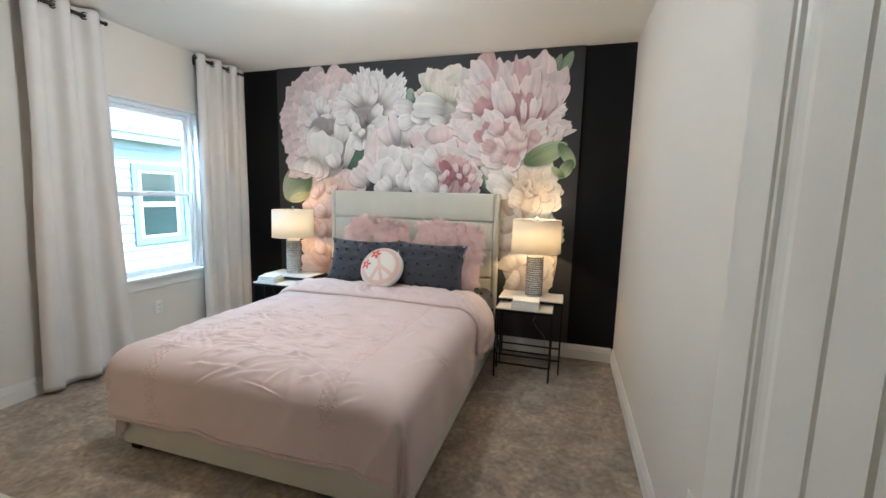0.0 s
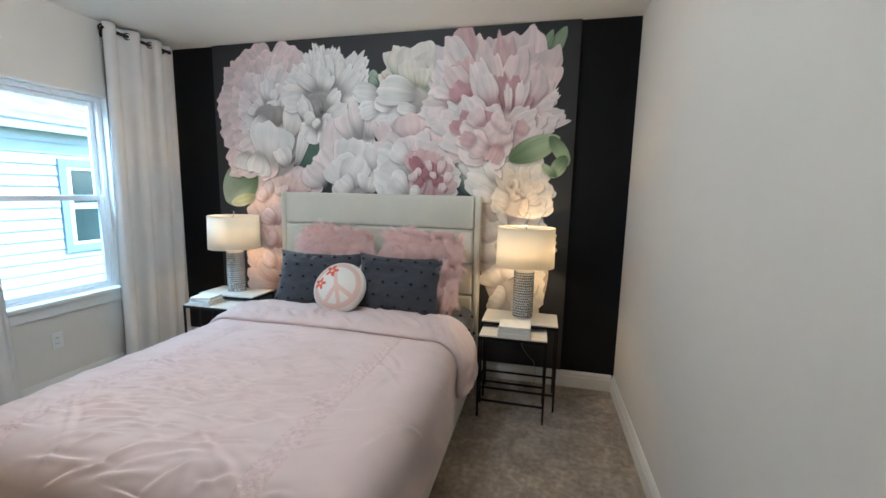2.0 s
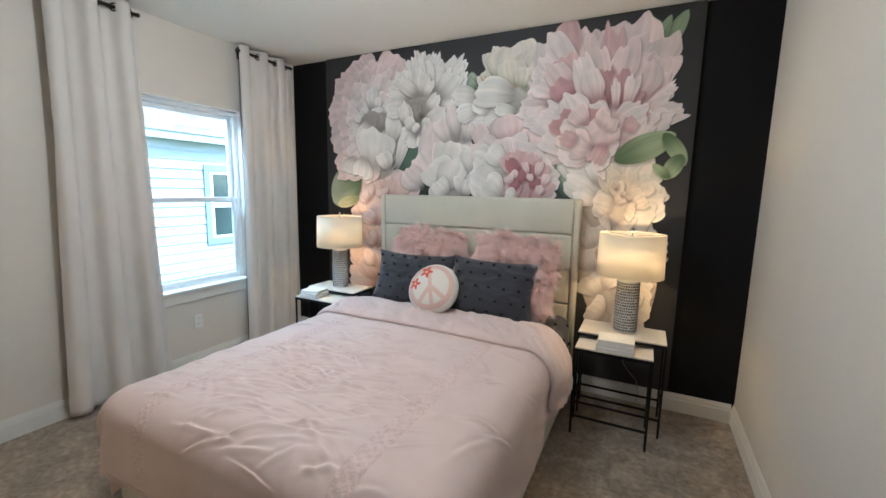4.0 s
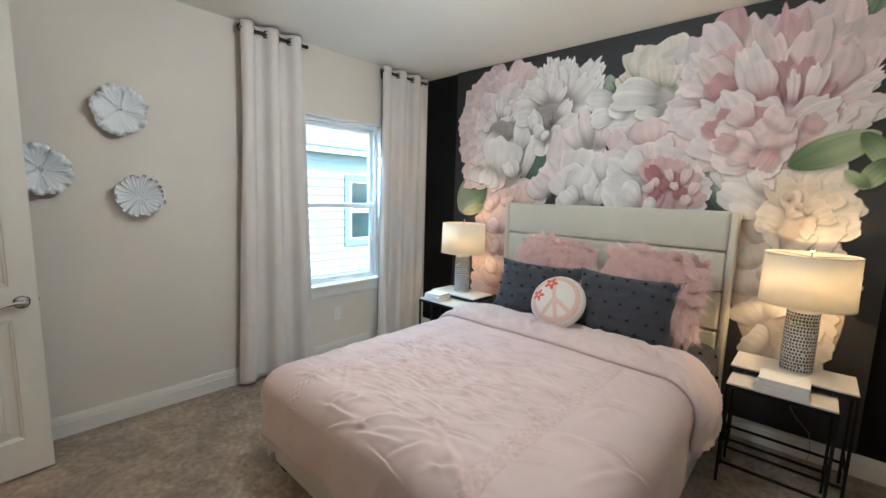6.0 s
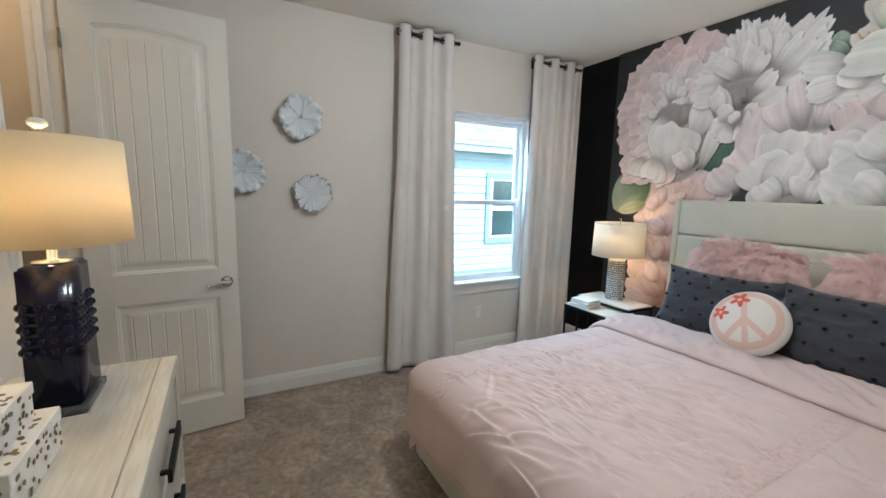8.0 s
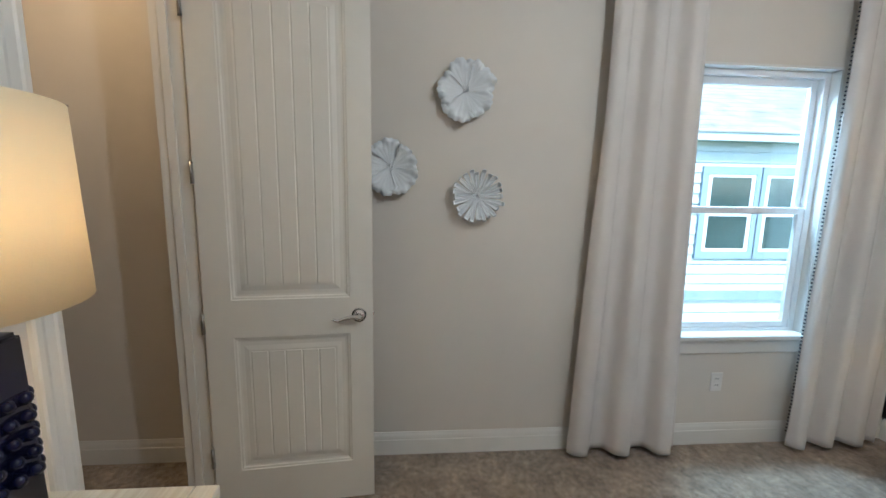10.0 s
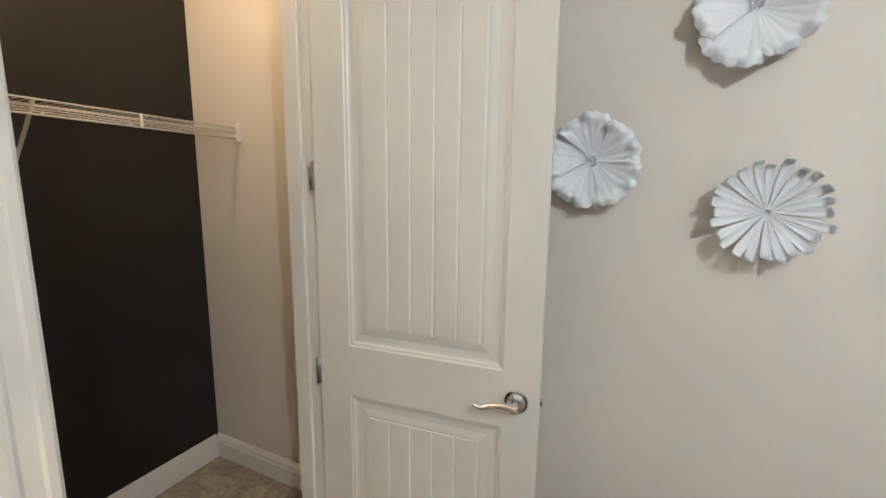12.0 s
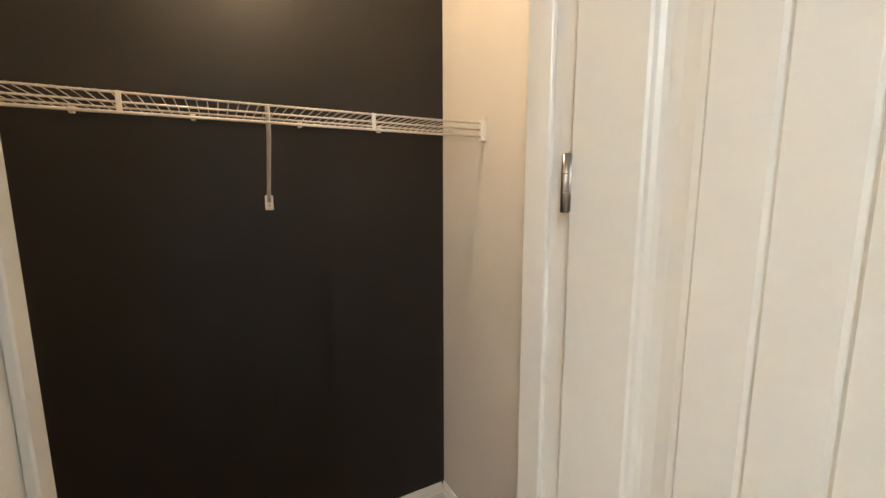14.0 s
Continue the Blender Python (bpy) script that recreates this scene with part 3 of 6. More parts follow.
house_window(6.12, 6.98, 0.47, 1.80)
house_window(7.18, 8.04, 0.47, 1.80)
house_window(2.2, 3.06, 0.47, 1.80)
house_window(0.2, 1.06, 0.47, 1.80)


# ---- smooth noise on arrays ----
_rng = np.random.RandomState(7)
_LAT = _rng.rand(64, 64)


def vnoise(x, y):
    xi, yi = np.floor(x).astype(int), np.floor(y).astype(int)
    fx, fy = x - xi, y - yi
    fx, fy = fx * fx * (3 - 2 * fx), fy * fy * (3 - 2 * fy)
    g = lambda i, j: _LAT[i % 64, j % 64]
    return (g(xi, yi) * (1 - fx) + g(xi + 1, yi) * fx) * (1 - fy) + (g(xi, yi + 1) * (1 - fx) + g(xi + 1, yi + 1) * fx) * fy


def fbm(x, y, octaves=4):
    v, a = 0, 0.5
    for k in range(octaves):
        v = v + a * vnoise(x * 2 ** k + 17.3 * k, y * 2 ** k + 9.1 * k)
        a *= 0.5
    return v / (1 - 0.5 ** octaves)


def sstep(a, b, x):
    t = np.clip((x - a) / (b - a), 0, 1)
    return t * t * (3 - 2 * t)


# ---- bed ----
BX, BY0, BTOP = -1.312, 1.675, 0.622
HW, RB = 0.872, 0.15


def bend(s, flat, r):
    """Cloth that lies flat and then turns down over an edge: how far out, and how far down, s along it."""
    arc = np.pi * r / 2
    t = np.clip(s - (flat - r), 0, None)
    th = np.clip(t / r, 0, np.pi / 2)
    out = np.minimum(s, flat - r) + r * np.sin(th)
    down = r * (1 - np.cos(th)) + np.clip(t - arc, 0, None)
    return out, down


_cr = np.random.RandomState(21)
CREASES = [(0.02 + 0.30 * _cr.randn(), 1.25 + 0.30 * _cr.randn(), 14 + 16 * _cr.randn(), 0.05 + 0.11 * _cr.rand(), 0.0075 + 0.006 * _cr.rand(), 0.005 + 0.007 * _cr.rand()) for _ in range(190)]
CREASES += [(1.6 * (_cr.rand() - 0.5), 0.5 + 1.3 * _cr.rand(), 10 + 40 * _cr.randn(), 0.08 + 0.12 * _cr.rand(), 0.014 + 0.012 * _cr.rand(), 0.004 + 0.005 * _cr.rand()) for _ in range(70)]


def creases(a, b):
    """Height of the cloth's creases: each a low ridge with a furrow beside it."""
    h = np.zeros_like(a)
    for ca, cb, deg, ln, wd, amp in CREASES:
        co, si = math.cos(radians(deg)), math.sin(radians(deg))
        da, db = a - ca, cb - b
        u = (da * co + db * si) / ln
        v = (-da * si + db * co) / wd + 0.9 * u * u
        h = h + amp * np.exp(-u * u * 2) * (np.exp(-v * v) - 0.7 * np.exp(-(v - 1.7) ** 2))
    return h


def duvet_at(a, b, lift=0.0):
    """The cover at a (across, from the middle) and b (down the bed, from its folded end)."""
    ox, dx = bend(np.abs(a), HW, RB)
    oy, dy = bend(b, 3.46 - BY0, RB)
    down = (dx ** 3 + dy ** 3) ** (1 / 3)
    x = BX + np.sign(a) * ox
    y = 3.46 - oy
    z = BTOP + 0.022 * np.cos(a * 1.5) - down
    hang = np.clip(down / 0.4, 0, 1)
    # corners drawn in, hems that wave
    corner = np.clip(dx / 0.3, 0, 1) * np.clip(dy / 0.3, 0, 1)
    x = x - np.sign(a) * 0.055 * corner
    y = y + 0.045 * corner
    wave = np.sin(b * 8.2 + 1.1) * 0.6 + np.sin(b * 17.0 + a * 3) * 0.3
    wave2 = np.sin(a * 7.1 + 0.4) * 0.6 + np.sin(a * 15.7 + 2.0) * 0.35
    x = x + np.sign(a) * hang * (0.012 + 0.020 * wave) * (dx > dy)
    y = y - hang * (0.010 + 0.020 * wave2) * (dy >= dx)
    z = z + hang * 0.030 * (fbm(a * 2.2 + 5, b * 2.2 + 3, 3) - 0.5) * 2
    # soft swells, and short creases across the bed, thickest over the middle of the lower half
    soft = 0.018 * (fbm(a * 2.6 + 30, b * 2.6, 3) - 0.5) + 0.006 * (fbm(a * 7 + 3, b * 9 + 5, 3) - 0.5)
    z = z + (1 - hang) * (soft + creases(a, b))
    ang = np.arctan2(dy + 0.02, dx + 0.02)
    near = np.clip(dx / 0.22, 0, 1) * np.clip(dy / 0.22, 0, 1)
    z = z - np.where(a > 0, 0.10, 0.03) * near ** 2
    pleat = np.sin(ang * 9.0 + 0.8) * near
    x = x + np.sign(a) * 0.020 * pleat
    y = y - 0.020 * pleat
    hr = 1 - np.abs(2 * vnoise(a * 6.5 + b * 2.4 + 40, (dx + dy) * 2.2 + b * 3) - 1)
    x = x + np.sign(a) * hang * 0.022 * (hr - 0.5) * (dx > dy)
    y = y - hang * 0.022 * (hr - 0.5) * (dy >= dx)
    return np.stack([x, y, z + lift], axis=-1)


bed = thing("bed", BX, 2.8, 0, "queen bed with cream upholstered frame and channelled headboard", "bed")
for nm, r in (("foot_rail", (-2.165, -0.458, 1.728, 1.775, 0.045, 0.30)), ("side_rail", (-2.165, -2.115, 1.775, 3.92, 0.045, 0.30)), ("side_rail", (-0.508, -0.458, 1.775, 3.92, 0.045, 0.30))):
    part(nm, boxes(r, bevel=0.012, seg=3), M["leather"], bed)
for x in (-2.11, -0.53):
    for y in (1.78, 3.80):
        part("leg", boxes((x - 0.03, x + 0.03, y - 0.03, y + 0.03, 0.0, 0.05), bevel=0.004), M["iron"], bed, "short black bed leg")
part("slat_base", boxes((-2.115, -0.508, 1.775, 3.92, 0.20, 0.26)), M["leather"], bed)
hb = part("headboard", boxes((-2.19, -0.455, 3.945, 3.995, 0.0, 1.485), bevel=0.012, seg=3), M["leather"], bed)
zs = (1.487, 1.225, 0.965, 0.705, 0.445, 0.20)
for z1, z0 in zip(zs[:-1], zs[1:]):
    bm = boxes((-2.145, -0.502, 3.898, 3.955, z0 + 0.002, z1 - 0.002), bevel=0.022, seg=5)
    part("channel", bm, M["leather"], hb, "padded horizontal channel of cream leatherette", True)
for x0, x1 in ((-2.19, -2.147), (-0.500, -0.455)):
    part("side_border", boxes((x0, x1, 3.900, 3.955, 0.02, 1.485), bevel=0.014, seg=4), M["leather"], hb, "", True)
mattress = tagged(part("mattress", boxes((-2.10, -0.525, 1.80, 3.885, 0.262, 0.56), bevel=0.05, seg=4), M["sham"], None, "", True), "charcoal-covered mattress lying in the bed frame", "mattress")

# dark fitted cover at the head end
a = np.linspace(-1.20, 1.20, 130)
b = np.linspace(0, 0.62, 36)
A, B = np.meshgrid(a, b)
ox, dx = bend(np.abs(A), 0.835, 0.09)
q = np.stack([BX + np.sign(A) * ox, 3.885 - B, 0.612 - dx + 0.012 * (fbm(A * 5, B * 7, 3) - 0.5) - 0.02 * sstep(0.5, 0.62, B)], axis=-1)
q[..., 0] += np.sign(A) * np.clip(dx / 0.3, 0, 1) * 0.016 * np.sin(B * 21)
cover = tagged(grid("coverlet", q, M["sham"]), "charcoal cotton coverlet with black tufts over the mattress", "coverlet")


def tuft_mesh():
    bm = bmesh.new()
    bmesh.ops.create_icosphere(bm, subdivisions=1, radius=0.0125, matrix=Matrix.Diagonal((1, 1, 0.8, 1)))
    me = bpy.data.meshes.new("tuft")
    bm.to_mesh(me)
    bm.free()
    me.materials.append(M["tuft"])
    me.polygons.foreach_set("use_smooth", [True] * len(me.polygons))
    return me


TUFT = tuft_mesh()


def tuft(parent, co):
    o = new("tuft", TUFT)
    o.parent = parent
    o.matrix_parent_inverse = parent.matrix_world.inverted()
    o.location = co


for j in range(4):
    for i in range(17):
        sa = -1.12 + 0.14 * i + (0.07 if j % 2 else 0)
        row = 4 + j * 9
        k = int(np.argmin(np.abs(a - sa)))
        tuft(cover, Vector(q[row, k]) + Vector((0.004 if abs(sa) > 0.85 and sa > 0 else (-0.004 if abs(sa) > 0.85 else 0), 0, 0.004)))

# the duvet
a = np.linspace(-1.225, 1.225, 440)
b = np.linspace(0.10, 2.105, 430)
A, B = np.meshgrid(a, b)
duv = thing("duvet", BX, 2.5, BTOP, "blush pink cotton duvet, wrinkled and draped over the bed", "duvet")
top = grid("cover", duvet_at(A, B), M["duvet"], duv)
sol = top.modifiers.new("thick", "SOLIDIFY")
sol.thickness, sol.offset = 0.014, 1
# scalloped hem
for nm, aa, bb in (("hem", np.linspace(-1.22, 1.22, 300), None),):
    h = np.linspace(0, 1, 4)
    Q, H_ = np.meshgrid(aa, h)
    pts = duvet_at(Q, np.full_like(Q, 2.102))
    pts[..., 2] -= 0.022 * H_ * (0.75 + 0.25 * np.abs(np.sin(Q * 60)))
    pts[..., 1] -= 0.004
    grid(nm, pts, M["lace"], duv, "scalloped pink lace edging")
for c in (0.50, -0.535):
    aa, bb = a[np.abs(a - c) < 0.047], b[b > 0.36]
    Q, P = np.meshgrid(aa, bb)
    band = duvet_at(Q, P, 0.0026)
    eyel = np.sin(P * 150) * np.sin((Q - c) * 140)
    band[..., 2] += 0.0018 * eyel * (np.abs(Q - c) < 0.040)
    band[:, [0, -1], 2] -= 0.0034
    grid("lace_band", band, M["lace"], duv, "pink eyelet lace band")
# the turned-down end
a = np.linspace(-1.21, 1.13, 220)
t = np.linspace(0, 1, 44)
A, Tt = np.meshgrid(a, t)
bb = np.interp(Tt, [0, 0.06, 0.16, 0.28, 0.9, 1.0], [0.33, 0.415, 0.425, 0.385, 0.03, 0.0])
zz = np.interp(Tt, [0, 0.06, 0.16, 0.28, 0.6, 0.9, 1.0], [-0.012, -0.008, 0.022, 0.050, 0.050, 0.040, -0.02])
for _ in range(3):
    bb[1:-1] = (bb[:-2] + 2 * bb[1:-1] + bb[2:]) / 4
    zz[1:-1] = (zz[:-2] + 2 * zz[1:-1] + zz[2:]) / 4
bb = bb + 0.03 * (fbm(A * 2 + 50, Tt * 0 + 2, 2) - 0.5)
base = duvet_at(A, np.maximum(bb, 0.0))
ox, dx = bend(np.abs(A), HW, RB)
th = np.clip(dx / 0.12, 0, 1)
rid = 1 - np.abs(2 * vnoise(A * 13 + Tt * 5 + 60 + 2 * fbm(A * 3, Tt * 3, 2), Tt * 5 + A * 3) - 1)
zz = zz + 0.026 * (rid ** 2 - 0.3) * sstep(0.15, 0.3, Tt) * sstep(1.0, 0.8, Tt)
base[..., 2] += zz * (1 - 0.75 * th)
base[..., 0] += np.sign(A) * th * (zz * 1.1 + 0.004)
grid("turned_down_edge", base, M["duvet"], duv, "turned-down duvet edge")


# ---- pillows ----
def pillow_shape(w, h, t, n=44, pinch=0.06, seed=0, power=2.6, wr=0.006):
    """Front and back of a stuffed pillow, as two arrays (local x across, y up, z thickness)."""
    u = np.linspace(-1, 1, n)
    U, V = np.meshgrid(u, u)
    x = U * w / 2 * (1 - pinch * (1 - V ** 2) ** 1.0 * np.abs(U) ** 3) 
    y = V * h / 2 * (1 - pinch * (1 - U ** 2) ** 1.0 * np.abs(V) ** 3)
    prof = (1 - np.abs(U) ** power) ** 0.62 * (1 - np.abs(V) ** power) ** 0.62
    nz = (fbm(U * 2.2 + seed * 3.1, V * 2.2 + seed * 1.7, 4) - 0.5) * 2
    rid = 1 - np.abs(2 * vnoise(U * 3 + V * 4 + seed * 7, V * 3 - U * 2 + seed) - 1)
    f = t / 2 * prof * (1 + 0.16 * nz) + wr * (rid ** 2 - 0.3) * prof ** 0.3 + 0.0015
    return np.stack([x, y, f], -1), np.stack([x, y, -t / 2 * prof - 0.0015], -1), U, V


def two_sided(name, front, back, material, parent, label="", colors=None):
    f = grid(name, front, material, parent, label, colors=colors)
    bk = grid(name + "_back", back[:, ::-1], material, parent, colors=None if colors is None else colors[:, ::-1])
    return f, bk


def apply(m, arr):
    r = np.array(m.to_3x3())
    return arr @ r.T + np.array(m.translation)


def sham(x, y, z, w, h, tilt, yaw, seed, label):
    m = pose(x, y, z, 90 - tilt, 0, yaw)
    root = thing("pillow", x, y, z, label, "pillow", "charcoal pillows on the bed")
    f, bk, U, V = pillow_shape(w, h, 0.20, seed=seed, pinch=0.12, wr=0.012)
    f, bk = apply(m, f), apply(m, bk)
    two_sided("pillowcase", f, bk, M["sham"], root)
    n = f.shape[0]
    for j in range(5):
        for i in range(6):
            u = (i + 0.5 + (0.5 if j % 2 else 0)) / 6.3
            v = (j + 0.5) / 5
            if u < 0.97:
                tuft(root, Vector(f[int(v * (n - 1)), int(u * (n - 1))]) + Vector((0, -0.004, 0.002)))


sham(-1.625, 3.535, 0.840, 0.70, 0.43, 22, 3, 1, "charcoal cotton pillow with black tufts, leaning on pink fur")
sham(-0.985, 3.530, 0.842, 0.68, 0.44, 22, -2, 5, "charcoal cotton pillow with black tufts beside the round cushion")


def fur_pillow(x, y, z, w, h, tilt, yaw, roll, seed):
    m = pose(x, y, z, 90 - tilt, 0, yaw) @ pose(0, 0, 0, 0, 0, roll)
    root = thing("fur_pillow", x, y, z, "fluffy pink faux-fur pillow leaning on the headboard", "pillow", "pink fur pillows")
    f, bk, U, V = pillow_shape(w, h, 0.25, seed=seed, pinch=0.05, power=2.4)
    for side_of in (f, bk):
        side_of[..., 0] *= 1 - 0.12 * V ** 4
        side_of[..., 1] *= 1 - 0.16 * U ** 4
    fw, bw = apply(m, f), apply(m, bk)
    two_sided("cushion", fw, bw, M["fur"], root)
    rng = np.random.RandomState(seed)
    n, cnt = f.shape[0], 30000
    ui, vi = rng.rand(cnt) * (n - 2), rng.rand(cnt) * (n - 2)
    edge = rng.rand(cnt) < 0.30
    side = rng.randint(0, 4, cnt)
    right, left, top = edge & (side == 0), edge & (side == 1), edge & (side > 1)
    ui = np.where(right, n - 2.01 - 2 * rng.rand(cnt), np.where(left, 2 * rng.rand(cnt), ui))
    vi = np.where(top, n - 2.01 - 2 * rng.rand(cnt), vi)
    i0, j0 = ui.astype(int), vi.astype(int)
    p = f[j0, i0] * (1 - (ui - i0))[:, None] + f[j0, i0 + 1] * (ui - i0)[:, None]
    p[:, 1] += (f[np.minimum(j0 + 1, n - 1), i0] - f[j0, i0])[:, 1] * (vi - j0)
    u, v = ui / (n - 1) * 2 - 1, vi / (n - 1) * 2 - 1
    # locks: every strand leans to the tip of its lock
    locks = 260
    cu, cv = rng.rand(locks) * 2.1 - 1.05, rng.rand(locks) * 2.1 - 1.05
    near = np.argmin((u[:, None] - cu) ** 2 + (v[:, None] - cv) ** 2, axis=1)
    sway = rng.randn(locks, 2) * 0.50
    lean, drop = sway[near, 0], sway[near, 1] - 0.25
    d = np.stack([0.6 * u + lean + 1.3 * (cu[near] - u) + rng.randn(cnt) * 0.16, 0.3 * v + drop + 1.3 * (cv[near] - v) + rng.randn(cnt) * 0.16, 0.75 + rng.rand(cnt) * 0.3], -1)
    d[top, 1] = np.abs(d[top, 1]) * 0.7 + 0.7
    d[right, 0] = np.abs(d[right, 0]) * 0.7 + 0.6
    d[left, 0] = -np.abs(d[left, 0]) * 0.7 - 0.6
    d /= np.linalg.norm(d, axis=1)[:, None]
    ln = ((0.056 + 0.034 * rng.rand(locks))[near] * (0.75 + 0.5 * rng.rand(cnt)))[:, None]
    mid = p + d * ln * 0.55
    d2 = d + np.stack([0.7 * lean + 1.3 * (cu[near] - u), np.where(top, -0.2, -0.75) + 0.6 * drop + 1.3 * (cv[near] - v), -0.35 + 0 * u], -1)
    d2 /= np.linalg.norm(d2, axis=1)[:, None]
    tip = mid + d2 * ln * 0.6
    sd = np.cross(d, rng.randn(cnt, 3))
    sd = sd / np.linalg.norm(sd, axis=1)[:, None] * 0.0012
    pts = np.stack([p - sd, p + sd, mid - sd * 0.8, mid + sd * 0.8, tip], 1)
    pts = apply(m, pts.reshape(-1, 3))
    k = np.arange(cnt)[:, None] * 5
    tri = np.concatenate([k + [0, 1, 3], k + [0, 3, 2], k + [2, 3, 4]], 0)
    me = bpy.data.meshes.new("fur")
    me.from_pydata(pts.tolist(), [], tri.tolist())
    ob = link("fur", me, M["fur_pile"], root, "long pink faux-fur pile")
    ob["kind"] = "stuff"


fur_pillow(-1.575, 3.715, 0.925, 0.62, 0.57, 14, 4, -3, 11)
fur_pillow(-0.865, 3.700, 0.915, 0.63, 0.57, 16, -3, -2, 23)


def round_cushion(x, y, z, r, t, tilt, yaw):
    m = pose(x, y, z, 90 - tilt, 0, yaw)
    root = thing("round_cushion", x, y, z, "round cream cushion with pink peace sign and coral flowers", "cushion")
    rr = np.concatenate([np.linspace(0.001, 0.92, 60), np.linspace(0.93, 1.0, 12)])
    th = np.linspace(0, 2 * np.pi, 160, endpoint=False)
    R, TH = np.meshgrid(rr, th, indexing="ij")
    X, Y = R * np.cos(TH - 0.30), R * np.sin(TH - 0.30)
    zf = (1 - R ** 2.8) ** 0.55 * t / 2 * (1 + 0.10 * (fbm(X * 2 + 4, Y * 2 + 7, 3) - 0.5))
    col = np.tile(np.array([0.70, 0.66, 0.61]), (*R.shape, 1))
    pink = np.array([0.66, 0.46, 0.40])
    band = (np.abs(R - 0.80) < 0.085) | ((np.abs(X) < 0.075) & (R < 0.85)) | ((np.abs(np.abs(X) + Y * 0.9 + 0.02) < 0.11) & (Y < 0.02) & (R < 0.85))
    col[band] = pink
    for fx, fy, s in ((-0.12, 0.60, 0.27), (-0.60, 0.20, 0.24)):
        dx_, dy_ = X - fx, Y - fy
        ra, an = np.hypot(dx_, dy_), np.arctan2(dy_, dx_)
        col[ra < s * (0.72 + 0.28 * np.cos(5 * an + 1))] = (0.62, 0.10, 0.06)
        col[ra < s * 0.22] = (0.72, 0.50, 0.35)
    X, Y = R * np.cos(TH), R * np.sin(TH)
    f = np.stack([X * r, Y * r, zf], -1)
    bk = np.stack([X * r, Y * r, -zf], -1)
    bcol = np.tile(np.array([0.70, 0.66, 0.61]), (*R.shape, 1))
    grid("printed_front", apply(m, f), M["print_cotton"], root, wrap=True, colors=col)
    grid("back", apply(m, bk), M["print_cotton"], root, wrap=True, colors=bcol)


round_cushion(-1.360, 3.372, 0.824, 0.190, 0.16, 33, 4)


# ---- mural: two printed panels, painted petal by petal ----
MX0, MX1, MZ0, MZ1, MY, SEAM, STEP = -2.89, 0.205, 0.142, 2.735, 3.997, -1.370, 0.005
gx = np.arange(0, round((MX1 - MX0) / STEP) + 1) * STEP + MX0
gz = np.arange(0, round((MZ1 - MZ0) / STEP) + 1) * STEP + MZ0
GX, GZ = np.meshgrid(gx, gz)
ART = np.empty((*GX.shape, 3))
ART[:] = (0.020, 0.019, 0.021)
ART *= (0.85 + 0.5 * fbm(GX * 1.5, GZ * 1.5 + 3, 4))[..., None]
art_rng = np.random.RandomState(3)


